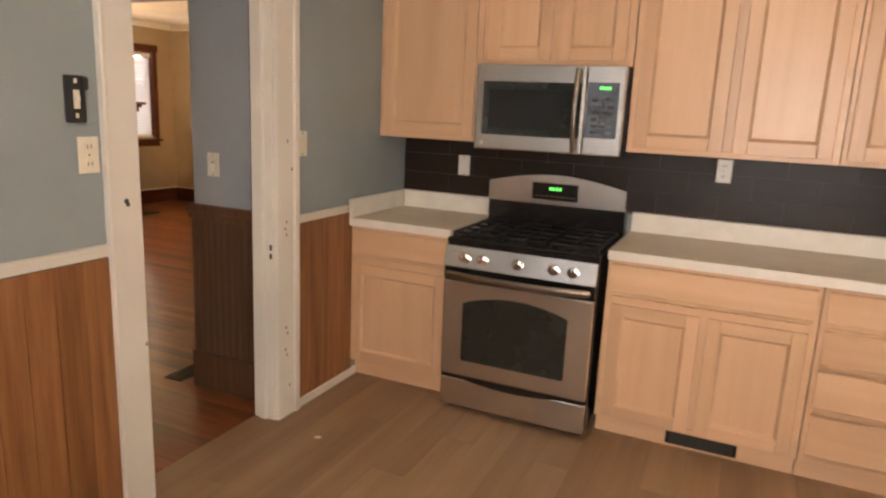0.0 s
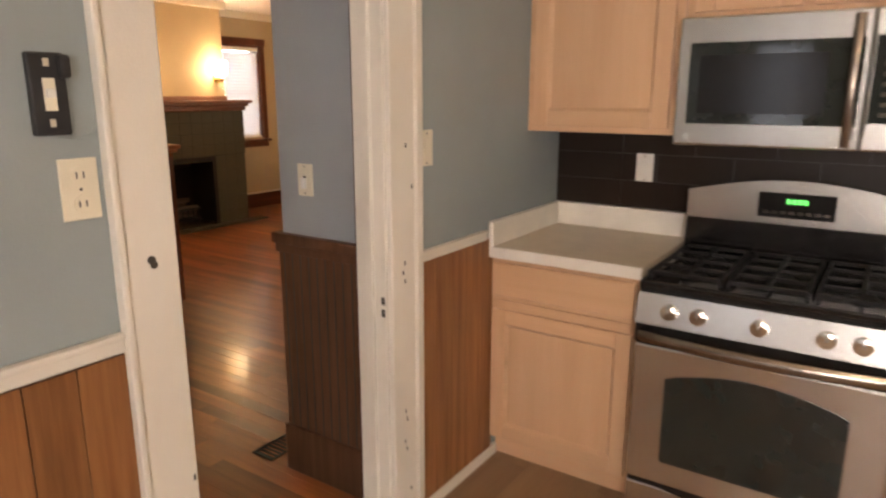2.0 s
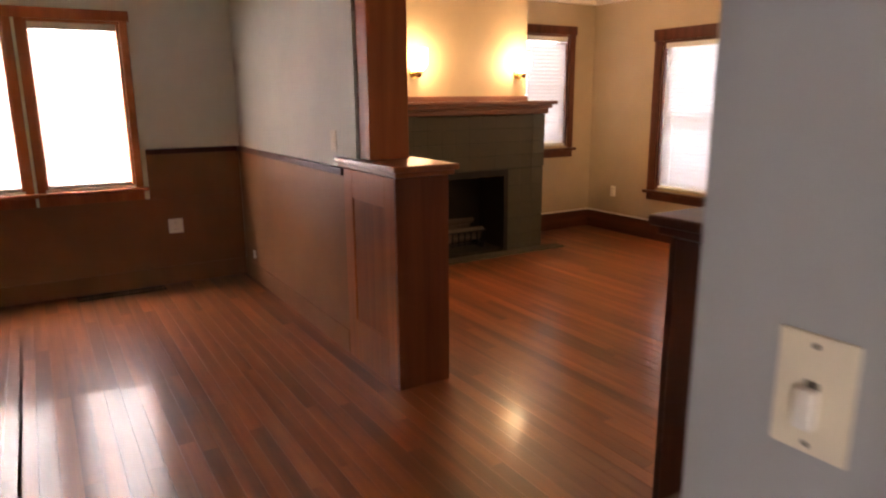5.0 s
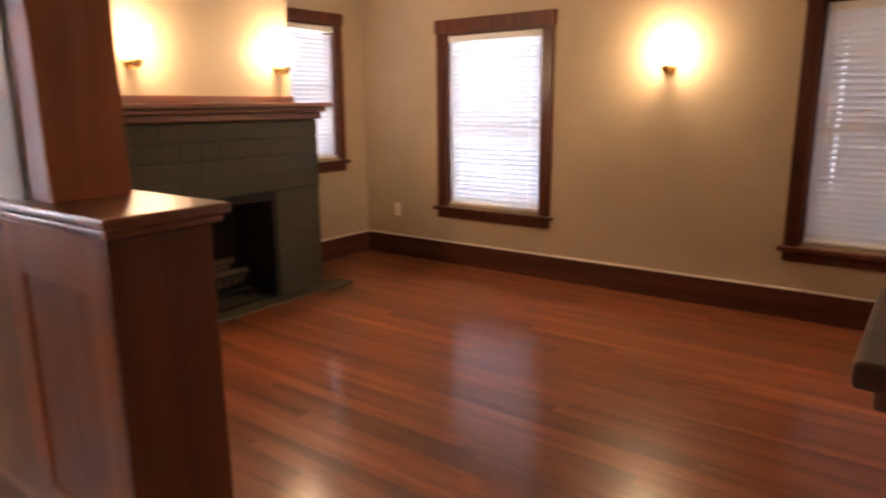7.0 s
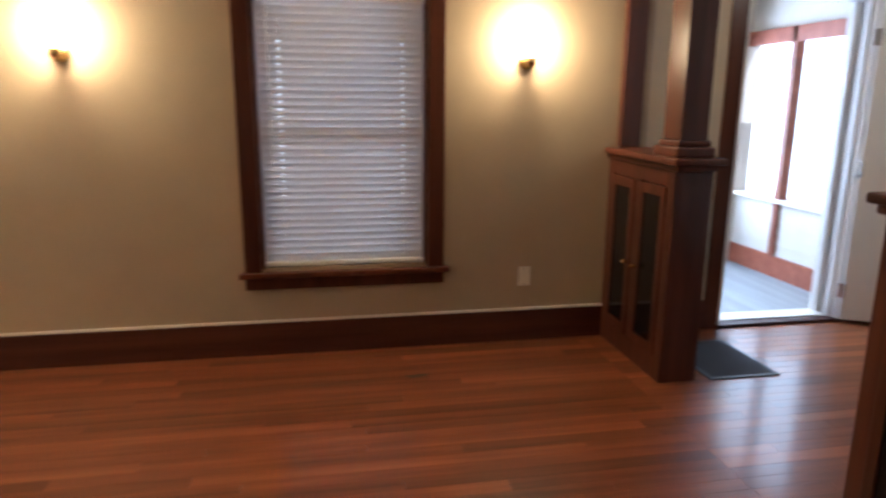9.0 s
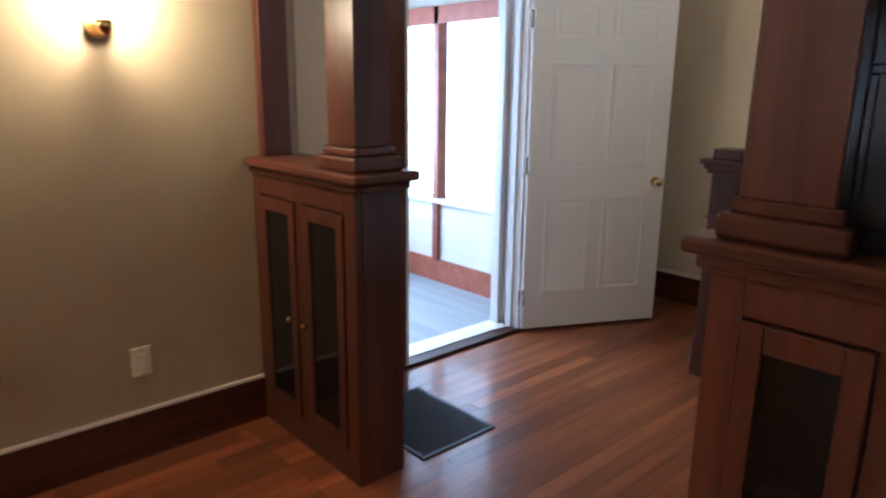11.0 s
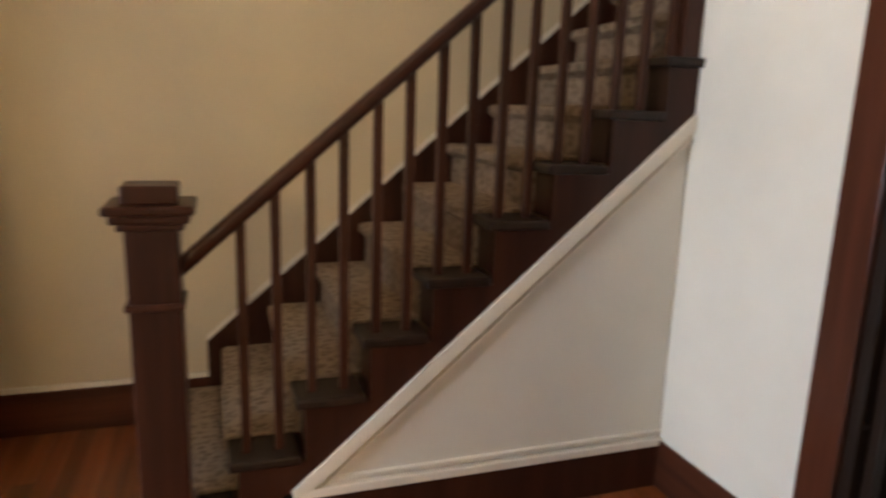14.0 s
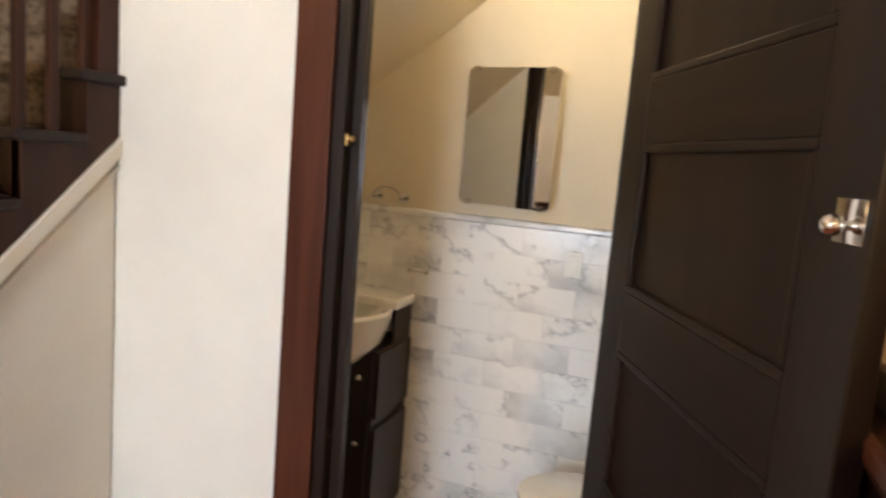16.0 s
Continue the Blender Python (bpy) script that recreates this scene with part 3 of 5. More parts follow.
# ---------------------------------------------------------------- windows
def window(name, x, y, rz, w, z0, z1, casing, mat, label, meeting=None, apron=True):
    """A sash window; local x along the wall, the room on the side of -y, the wall's face at y = 0."""
    h = w / 2
    win = thing(name, x, y, 0, rz, label, "window", "", "structure")
    box("casing", (-h - casing, -h, -0.022, 0.0, z0 - 0.02, z1 + casing), mat, win)
    box("casing", (h, h + casing, -0.022, 0.0, z0 - 0.02, z1 + casing), mat, win)
    box("casing_head", (-h - casing - 0.015, h + casing + 0.015, -0.028, 0.0, z1, z1 + casing + 0.02), mat, win)
    box("window_sill", (-h - casing - 0.03, h + casing + 0.03, -0.055, 0.02, z0 - 0.05, z0 - 0.02), mat, win, "", 0.006)
    if apron:
        box("apron", (-h - casing, h + casing, -0.02, 0.0, z0 - 0.12, z0 - 0.05), mat, win)
    boxes("jamb", [(-h, -h + 0.018, 0.0, 0.17, z0 - 0.02, z1), (h - 0.018, h, 0.0, 0.17, z0 - 0.02, z1), (-h, h, 0.0, 0.17, z1 - 0.018, z1), (-h, h, 0.02, 0.17, z0 - 0.02, z0)], mat, win)
    zm = meeting or (z0 + z1) / 2
    for a, b, yy in ((z0, zm + 0.02, 0.09), (zm - 0.02, z1 - 0.018, 0.12)):
        sash = boxes("sash", [(-h + 0.018, -h + 0.06, yy, yy + 0.03, a, b), (h - 0.06, h - 0.018, yy, yy + 0.03, a, b), (-h + 0.06, h - 0.06, yy, yy + 0.03, a, a + 0.04), (-h + 0.06, h - 0.06, yy, yy + 0.03, b - 0.04, b)], M["trim"], win)
        pane = box("pane", (-h + 0.06, h - 0.06, yy + 0.012, yy + 0.016, a + 0.04, b - 0.04), M["glass"], sash, "", 0)
        pane.visible_shadow = False
    return win


def translucent(name, c, mixf):
    m, t, b = base_mat(name)
    b.inputs["Base Color"].default_value = (*c, 1)
    b.inputs["Roughness"].default_value = 0.45
    tr = t.nodes.new("ShaderNodeBsdfTranslucent")
    tr.inputs[0].default_value = (*c, 1)
    mx = t.nodes.new("ShaderNodeMixShader")
    mx.inputs[0].default_value = mixf
    t.links.new(b.outputs[0], mx.inputs[1])
    t.links.new(tr.outputs[0], mx.inputs[2])
    t.links.new(mx.outputs[0], t.nodes["Material Output"].inputs[0])
    return m


M["slat"] = translucent("white_blind_slat", (0.80, 0.77, 0.74), 0.05)
M["slat_day"] = translucent("sunlit_white_blind_slat", (0.80, 0.81, 0.82), 0.045)
M["slat_thin"] = translucent("thin_white_blind_slat", (0.84, 0.82, 0.78), 0.42)


def blinds(x, y, rz, w, z0, z1, tilt, label, pitch=0.0388, mat="slat"):
    bl = thing("window_blind", x, y, z0, rz, label, "blind", "window blinds")
    h = w / 2
    box("headrail", (-h, h, 0.008, 0.058, z1 - z0 - 0.05, z1 - z0), M["whitep"], bl)
    box("bottom_rail", (-h, h, 0.010, 0.056, 0.0, 0.022), M["whitep"], bl, "", 0.006)
    bm = bmesh.new()
    n = 7
    cols = []
    for i in range(n + 1):
        u = -0.025 + 0.05 * i / n
        bow = 0.0045 * (1 - (2 * i / n - 1) ** 2)
        cols.append((u * math.cos(tilt) - bow * math.sin(tilt), u * math.sin(tilt) + bow * math.cos(tilt)))
    k = h * 0.74
    xs = (-h + 0.004, -k - 0.006, -k + 0.006, k - 0.004, k + 0.004, h - 0.004)
    va = [[bm.verts.new((sx, c[0], c[1])) for c in cols] for sx in xs]
    for j in range(5):
        for i in range(n):
            if j in (1, 3) and i == 3:
                continue
            bm.faces.new((va[j][i], va[j][i + 1], va[j + 1][i + 1], va[j + 1][i]))
    slat = finish("slat", bm, M[mat], True)
    z = 0.045
    while z < z1 - z0 - 0.06:
        piece("slat", slat, bl, 0, 0.033, z)
        z += pitch
    for sx in (-k, k):
        boxes("cord", [(sx - 0.001, sx + 0.001, 0.004, 0.006, 0.01, z1 - z0 - 0.03)], M["whitep"], bl, "", 0)
    bm = bmesh.new()
    add_cyl(bm, (-h + 0.06, 0.002, (z1 - z0) * 0.68), 0.003, (z1 - z0) * 0.6, "z", 8)
    part("tilt_wand", bm, M["whitep"], bl)
    return bl


def win_at(name, hole, face, label, meeting=None, mat="dark", casing=0.092):
    cx, w = (hole[0] + hole[1]) / 2, hole[1] - hole[0]
    if face == "n":
        return window(name, cx, YN, 0, w, hole[2], hole[3], casing, M[mat], label, meeting)
    return window(name, XW, cx, 90, w, hole[2], hole[3], casing, M[mat], label, meeting)


win_at("window_1", WIN_A, "n", "dark-cased sash window with lit white blinds", 1.2)
win_at("window_2", WIN_B, "n", "dark-cased sash window with closed white blinds", 1.22)
win_at("window_3", WIN_F, "w", "small dark-cased window beside the fireplace", None, "dark", 0.07)
win_at("window_4", WIN_D1, "w", "brown-cased dining room window in bright daylight", None, "mid", 0.055)
win_at("window_5", WIN_D2, "w", "brown-cased dining room window in bright daylight", None, "mid", 0.055)
# never in view: added so the kitchen gets light from the south
window("unseen_window_6", 2.3, -4.6, 180, 1.1, 0.95, 2.1, 0.09, M["trim"], "unseen white-cased window added to light the kitchen")
window("window_7", 0.35, -4.6, 180, 0.54, 1.12, 1.98, 0.07, M["trim"], "narrow unseen white-cased window added to light the kitchen with open blinds")
blinds(-4.37, YN, 0, 0.89, 0.54, 1.965, radians(-64), "white slatted blind glowing with daylight", 0.0388, "slat_day")
blinds(-1.555, YN, 0, 0.89, 0.51, 1.98, radians(-66), "white slatted blind, closed against shade")
blinds(XW, 3.02, 90, 0.60, 0.935, 2.08, radians(-64), "white slatted blind glowing with daylight", 0.0388, "slat_day")
blinds(XW, -1.36, 90, 0.56, 0.825, 2.0, radians(74), "white slatted blind bleached by daylight", 0.0388, "slat_thin")
blinds(XW, -2.075, 90, 0.53, 0.825, 2.0, radians(74), "white slatted blind bleached by daylight", 0.0388, "slat_thin")
blinds(0.35, -4.6, 180, 0.5, 1.13, 1.96, radians(6), "white slatted blind, open to daylight", 0.0388, "slat_thin")
for nm, b in (("backdrop_west", (-9.0, -8.95, -6, 7, -0.4, 5)), ("backdrop_north", (-9, 6, 8.0, 8.05, -0.4, 5)), ("backdrop_east", (6.0, 6.05, 3.6, 8.0, -0.4, 5)), ("backdrop_south", (-2, 7, -8.05, -8.0, -0.4, 5))):
    tagged(box(nm, b, M["sky_card"], None, "", 0), "bright hazy daylight outside the windows", "backdrop", "", "structure")

# ---------------------------------------------------------------- enclosed porch beyond the front door
struct("porch_floor", [(-3.0, 2.3, YN + 0.18, 5.7, -0.12, -0.03)], M["porchfloor"], "grey painted porch floor boards", "floor")
struct("porch_ceiling", [(-3.0, 2.3, YN + 0.18, 5.7, 2.3, 2.4)], M["clap"], "white porch ceiling", "ceiling")
struct("porch_wall_east", [(2.1, 2.2, YN + 0.18, 5.6, 0.15, 0.60), (2.1, 2.2, YN + 0.18, 5.6, 2.02, 2.3)], M["clap"], "cream clapboard porch wall under the windows", "wall")
struct("porch_wall_north", [(-3.0, 2.2, 5.6, 5.7, 0.15, 0.60), (-3.0, 2.2, 5.6, 5.7, 2.02, 2.3), (-3.1, -3.0, YN + 0.18, 5.7, 0, 2.3)], M["clap"], "cream clapboard porch wall under the windows", "wall")
struct("porch_base", [(2.08, 2.1, YN + 0.18, 5.6, -0.03, 0.15), (-3.0, 2.08, 5.58, 5.6, -0.03, 0.15)], M["redbase"], "red-brown porch baseboard", "baseboard", 0.003)
struct("porch_header", [(2.06, 2.1, YN + 0.18, 5.6, 1.9, 2.02), (-3.0, 2.06, 5.56, 5.6, 1.9, 2.02)], M["redbase"], "red-brown board over the porch windows", "trim", 0.003)
for nm, b in (("porch_post", (2.02, 2.2, 5.5, 5.7, -0.03, 2.3)), ("porch_post", (0.9, 1.0, 5.55, 5.65, -0.03, 2.3)), ("porch_post", (-0.6, -0.5, 5.55, 5.65, -0.03, 2.3))):
    tagged(box(nm, b, M["clap"], None, "", 0.005), "white painted porch post between windows", "post", "porch posts", "structure")
struct("porch_mullion", [(2.06, 2.15, 4.88, 4.94, 0.15, 2.02)], M["redbase"], "red-brown post between the porch windows", "post", 0.004)
struct("porch_sill", [(2.05, 2.22, YN + 0.18, 5.6, 0.60, 0.63), (-3.0, 2.05, 5.55, 5.72, 0.60, 0.63)], M["trim"], "white porch window sill", "sill", 0.003)
clapb = struct("porch_clapboards", [(2.096, 2.10, YN + 0.2, 5.2, 0.15, 0.16)], M["clap"], "narrow clapboards on the porch wall", "siding")
bm2 = bmesh.new()
add_prism(bm2, [(0, 0), (-0.012, 0), (-0.002, 0.088), (0, 0.088)], "y", -0.95, 0.95)
lapme = finish("clapboard", bm2, M["clap"])
for i in range(5):
    piece("clapboard", lapme, clapb, 2.1, 4.55, 0.155 + i * 0.089)


# ---------------------------------------------------------------- kitchen
def shaker(name, x0, x1, z0, z1, parent, y=0.0, rail=0.058):
    """A framed door or drawer front with its panel set back, its face at y - 0.02."""
    f = box(name, (x0 + rail - 0.004, x1 - rail + 0.004, y - 0.006, y, z0 + rail - 0.004, z1 - rail + 0.004), M["maple"], parent, "", 0)
    box("stile", (x0, x0 + rail, y - 0.02, y, z0, z1), M["maple"], f, "", 0.004)
    box("stile", (x1 - rail, x1, y - 0.02, y, z0, z1), M["maple"], f, "", 0.004)
    box("rail", (x0 + rail, x1 - rail, y - 0.0195, y, z0, z0 + rail), M["maplex"], f, "", 0.004)
    box("rail", (x0 + rail, x1 - rail, y - 0.0195, y, z1 - rail, z1), M["maplex"], f, "", 0.004)
    a, b, c, d = x0 + rail, x1 - rail, z0 + rail, z1 - rail
    bm = bmesh.new()
    for pa, pb in (((a, c), (b, c)), ((b, c), (b, d)), ((b, d), (a, d)), ((a, d), (a, c))):
        mx, mz = (a + b) / 2, (c + d) / 2

        def inn(p):
            return (p[0] + (0.012 if p[0] < mx else -0.012), p[1] + (0.012 if p[1] < mz else -0.012))
        vs = [bm.verts.new((p[0], q, p[1])) for p, q in ((pa, y - 0.0185), (pb, y - 0.0185), (inn(pb), y - 0.0055), (inn(pa), y - 0.0055))]
        bm.faces.new(vs)
    part("panel_bevel", bm, M["maplex"], f)
    return f


def base_cabinet(x0, w, drawers, doors, label):
    c = thing("base_cabinet", x0, -0.61, 0, 0, label, "cabinet", "kitchen base cabinets")
    box("carcass", (0.002, w - 0.002, 0.02, 0.605, 0.10, 0.872), M["maple"], c, "", 0.002)
    boxes("face_frame", [(0, 0.032, 0, 0.02, 0.10, 0.872), (w - 0.032, w, 0, 0.02, 0.10, 0.872), (0.032, w - 0.032, 0, 0.02, 0.10, 0.125), (0.032, w - 0.032, 0, 0.02, 0.845, 0.872), (0.032, w - 0.032, 0, 0.02, 0.66, 0.70)], M["maplex"], c, "", 0.002)
    box("toe_kick", (0.0, w, 0.06, 0.075, 0.0, 0.10), M["maplex"], c, "", 0.001)
    for a, b, z0, z1 in drawers:
        bm = bmesh.new()
        add_prism(bm, [(0.0, z0), (-0.008, z0), (-0.012, z0 + 0.012), (-0.020, z0 + 0.022), (-0.020, z1 - 0.006), (-0.014, z1), (0.0, z1)], "x", a, b)
        part("drawer_front", bm, M["maplex"], c)
    for a, b in doors:
        shaker("door", a, b, 0.115, 0.665, c)
    return c


base_cabinet(0.004, 0.602, [(0.02, 0.582, 0.705, 0.855)], [(0.02, 0.582)], "pale maple base cabinet with one door and drawer")
base_cabinet(1.395, 0.87, [(0.02, 0.85, 0.705, 0.855)], [(0.03, 0.42), (0.45, 0.84)], "pale maple base cabinet with two doors beside the cooker")
base_cabinet(2.27, 0.50, [(0.02, 0.48, 0.705, 0.855), (0.02, 0.48, 0.53, 0.69), (0.02, 0.48, 0.335, 0.515), (0.02, 0.48, 0.12, 0.32)], [], "pale maple drawer cabinet with four drawers")
base_cabinet(2.775, 0.82, [(0.02, 0.80, 0.705, 0.855)], [(0.02, 0.405), (0.415, 0.80)], "pale maple base cabinet at the end of the counter")


def wall_cabinet(x0, w, z0, z1, doors, label):
    c = thing("wall_cabinet", x0, -0.325, z0, 0, label, "cabinet", "kitchen wall cabinets")
    h = z1 - z0
    box("carcass", (0.002, w - 0.002, 0.02, 0.322, 0, h), M["maple"], c, "", 0.002)
    boxes("face_frame", [(0, 0.03, 0, 0.02, 0, h), (w - 0.03, w, 0, 0.02, 0, h), (0.03, w - 0.03, 0, 0.02, 0, 0.028), (0.03, w - 0.03, 0, 0.02, h - 0.03, h)], M["maplex"], c, "", 0.002)
    for a, b in doors:
        shaker("door", a, b, 0.022, h - 0.02, c, 0.0, 0.062)
    return c


wall_cabinet(0.004, 0.600, 1.345, 2.28, [(0.03, 0.57)], "pale maple wall cabinet hung by the corner")
wall_cabinet(0.608, 0.76, 1.742, 2.28, [(0.03, 0.36), (0.395, 0.725)], "short pale maple wall cabinet over the microwave")
wall_cabinet(1.374, 0.90, 1.345, 2.28, [(0.03, 0.43), (0.47, 0.87)], "pale maple wall cabinet with two doors")
wall_cabinet(2.278, 0.90, 1.345, 2.28, [(0.02, 0.445), (0.455, 0.88)], "pale maple wall cabinet with two doors")

for nm, a, b in (("l", 0.004, 0.608), ("r", 1.392, 3.595)):
    ct = thing("worktop", a, -0.64, 0.875, 0, "cream laminate worktop with a white front edge", "worktop", "kitchen worktops")
    w = b - a
    box("top", (0, w, 0.012, 0.638, 0.0, 0.04), M["counter"], ct, "", 0.002)
    box("front_edge", (0, w, 0.0, 0.012, -0.002, 0.042), M["counter_edge"], ct, "", 0.005)
    box("upstand", (0, w, 0.60, 0.636, 0.04, 0.14), M["counter_edge"], ct, "", 0.005)
    if nm == "l":
        box("side_upstand", (0, 0.022, 0.0, 0.60, 0.04, 0.14), M["counter_edge"], ct, "", 0.005)
splash = struct("backsplash", [(0.004, 3.59, -0.006, 0.0, 1.0, 1.40)], M["slot"], "dark brown glazed tile backsplash", "backsplash")
tile = quick_box("tile", 0.297, 0.006, 0.112, M["splash"], 0)
for r in range(3):
    for i in range(12):
        piece("tile", tile, splash, 0.152 + i * 0.3 - (0.0 if r % 2 == 0 else 0.15 if i else 0.0), -0.008 - (0.0015 if r % 2 and i == 0 else 0), 1.018 + r * 0.1145)

# cooker
ck = thing("gas_cooker", 0.625, -0.735, 0, 0, "stainless steel gas cooker with black hob", "cooker")
W = 0.75
boxes("body", [(0.0, W, 0.03, 0.66, 0.06, 0.875), (0.03, W - 0.03, 0.06, 0.6, 0.0, 0.06)], M["black"], ck, "", 0.004)
dr = bmesh.new()
add_box(dr, (0.004, W - 0.004, 0.0, 0.03, 0.035, 0.185), 0.008)
drawer = part("drawer", dr, M["steel"], ck, "brushed steel drawer front")
bm = bmesh.new()
pts = [(0.01, 0.186), (0.12, 0.186)] + [(0.12 + 0.51 * i / 12, 0.186 - 0.022 * math.sin(math.pi * i / 12)) for i in range(1, 12)] + [(0.63, 0.186), (W - 0.01, 0.186), (W - 0.01, 0.205), (0.01, 0.205)]
add_prism(bm, pts, "y", -0.003, 0.028)
part("recess", bm, M["black"], ck, "black curved recess above the drawer")
dm = bmesh.new()
add_box(dm, (0.004, W - 0.004, -0.012, 0.03, 0.205, 0.694), 0.01)
odoor = part("oven_door", dm, M["steel"], ck, "brushed steel oven door")
bm = bmesh.new()
pts = [(0.12, 0.29), (0.63, 0.29), (0.635, 0.30), (0.635, 0.585)] + [(0.635 - 0.52 * i / 14, 0.59 + 0.045 * math.sin(math.pi * i / 14)) for i in range(1, 14)] + [(0.115, 0.585), (0.115, 0.30)]
add_prism(bm, pts, "y", -0.016, -0.010)
part("oven_window", bm, M["dglass"], odoor, "dark curved oven window")
box("vent_gap", (0.004, W - 0.004, -0.008, 0.03, 0.696, 0.762), M["black"], ck, "black gap below the controls")
bm = bmesh.new()
n = 14
prev = None
ring = []
for i in range(n + 1):
    u = i / n
    cx, cy, cz = 0.03 + 0.69 * u, -0.034 - 0.036 * math.sin(math.pi * u), 0.727
    ring.append([bm.verts.new((cx, cy + 0.013 * math.cos(a), cz + 0.019 * math.sin(a))) for a in [2 * math.pi * k / 10 for k in range(10)]])
for a, b in zip(ring, ring[1:]):
    for k in range(10):
        bm.faces.new((a[k], a[(k + 1) % 10], b[(k + 1) % 10], b[k]))
bm.faces.new(ring[0])
bm.faces.new(ring[-1])
add_box(bm, (0.02, 0.05, -0.036, -0.004, 0.712, 0.742), 0.006)
add_box(bm, (W - 0.05, W - 0.02, -0.036, -0.004, 0.712, 0.742), 0.006)
part("oven_handle", bm, M["bronze"], odoor, "bowed steel handle", True)
bm = bmesh.new()
add_prism(bm, [(-0.014, 0.762), (0.03, 0.762), (0.05, 0.862), (0.008, 0.862)], "x", 0.004, W - 0.004)
panel = part("control_panel", bm, M["steel"], ck, "steel control panel")
for kx in (0.11, 0.20, 0.375, 0.55, 0.64):
    bm = bmesh.new()
    add_cyl(bm, (kx, -0.012, 0.813), 0.025, 0.022, "y", 20)
    add_cyl(bm, (kx, -0.030, 0.814), 0.019, 0.018, "y", 20)
    add_box(bm, (kx - 0.004, kx + 0.004, -0.046, -0.036, 0.798, 0.830), 0.002)
    part("knob", bm, M["chrome"], panel, "chrome knob", True)
bm = bmesh.new()
add_box(bm, (0.0, W, 0.02, 0.60, 0.872, 0.898), 0.012)
hob = part("hob", bm, M["black"], ck, "black enamel hob")
for gx in (0.13, 0.375, 0.62):
    bm = bmesh.new()
    for yy in (0.07, 0.19, 0.31, 0.43, 0.54):
        add_box(bm, (gx - 0.115, gx + 0.115, yy - 0.006, yy + 0.006, 0.912, 0.924), 0.002)
    for xx in (-0.11, 0.0, 0.11):
        add_box(bm, (gx + xx - 0.006, gx + xx + 0.006, 0.06, 0.55, 0.910, 0.922), 0.002)
    for xx in (-0.11, 0.11):
        for yy in (0.07, 0.54):
            add_box(bm, (gx + xx - 0.007, gx + xx + 0.007, yy - 0.007, yy + 0.007, 0.897, 0.912), 0)
    part("grate", bm, M["iron"], hob, "cast iron pan grate")
for bx, by in ((0.13, 0.16), (0.13, 0.43), (0.62, 0.16), (0.62, 0.43), (0.375, 0.3)):
    bm = bmesh.new()
    add_lathe(bm, (bx, by, 0.896), [(0.05, 0), (0.05, 0.006), (0.036, 0.010), (0.034, 0.016), (0.0, 0.016)][:4])
    part("burner", bm, M["iron"], hob)
bm = bmesh.new()
pts = [(0.0, 0.89), (W, 0.89), (W, 1.03), (0.0, 1.03)]
add_prism(bm, pts, "y", 0.575, 0.655)
part("backguard_base", bm, M["black"], ck, "black lower backguard")
bm = bmesh.new()
pts = [(0.0, 1.03), (W, 1.03), (W, 1.135)] + [(W - W * i / 16, 1.135 + 0.055 * math.sin(math.pi * i / 16)) for i in range(1, 16)] + [(0.0, 1.135)]
add_prism(bm, pts, "y", 0.565, 0.655)
bg = part("backguard", bm, M["steel"], ck, "curved steel backguard")
box("display", (0.25, 0.50, 0.558, 0.568, 1.055, 1.145), M["black"], bg, "black clock panel", 0.003)
boxes("clock_digits", [(0.345 + i * 0.018, 0.357 + i * 0.018, 0.5565, 0.5585, 1.108, 1.124) for i in range(4)], M["led"], bg, "green lit digits", 0)
boxes("button", [(0.27 + i * 0.028, 0.288 + i * 0.028, 0.5565, 0.5585, 1.070, 1.080) for i in range(8)], M["slot"], bg, "", 0)

# microwave
mw = thing("microwave_oven", 0.612, -0.405, 1.318, 0, "stainless steel microwave hung under a wall cabinet", "microwave")
boxes("body", [(0.0, 0.748, 0.03, 0.40, 0.0, 0.425)], M["blackp"], mw, "", 0.004)
bm = bmesh.new()
add_box(bm, (0.0, 0.56, -0.004, 0.03, 0.0, 0.425), 0.008)
mdoor = part("door", bm, M["steel"], mw, "brushed steel door")
box("door_glass", (0.04, 0.545, -0.008, -0.003, 0.075, 0.34), M["dglass"], mdoor, "black glass", 0.004)
box("door_window", (0.075, 0.455, -0.0095, -0.0075, 0.11, 0.30), M["black"], mdoor, "darker meshed window", 0.002)
bm = bmesh.new()
ring = []
for i in range(13):
    u = i / 12
    ring.append([bm.verts.new((0.525 + 0.014 * math.cos(a), -0.022 - 0.028 * math.sin(math.pi * u) + 0.010 * math.sin(a), 0.012 + 0.395 * u)) for a in [2 * math.pi * k / 10 for k in range(10)]])
for a, b in zip(ring, ring[1:]):
    for k in range(10):
        bm.faces.new((a[k], a[(k + 1) % 10], b[(k + 1) % 10], b[k]))
bm.faces.new(ring[0])
bm.faces.new(ring[-1])
part("handle", bm, M["bronze"], mdoor, "bowed steel handle", True)
bm = bmesh.new()
add_box(bm, (0.562, 0.748, -0.004, 0.03, 0.0, 0.425), 0.008)
cp = part("control_side", bm, M["steel"], mw, "brushed steel control side")
box("keypad", (0.572, 0.722, -0.007, -0.003, 0.085, 0.345), M["dglass"], cp, "black touch panel", 0.003)
boxes("digits", [(0.63 + i * 0.014, 0.639 + i * 0.014, -0.0082, -0.0068, 0.312, 0.326) for i in range(4)], M["led"], cp, "green lit digits", 0)
boxes("keypad_print", [(0.60 + i * 0.036, 0.626 + i * 0.036, -0.0078, -0.0068, 0.105 + j * 0.03, 0.118 + j * 0.03) for i in range(3) for j in range(6)], M["slot"], cp, "rows of faint keys", 0)
bm = bmesh.new()
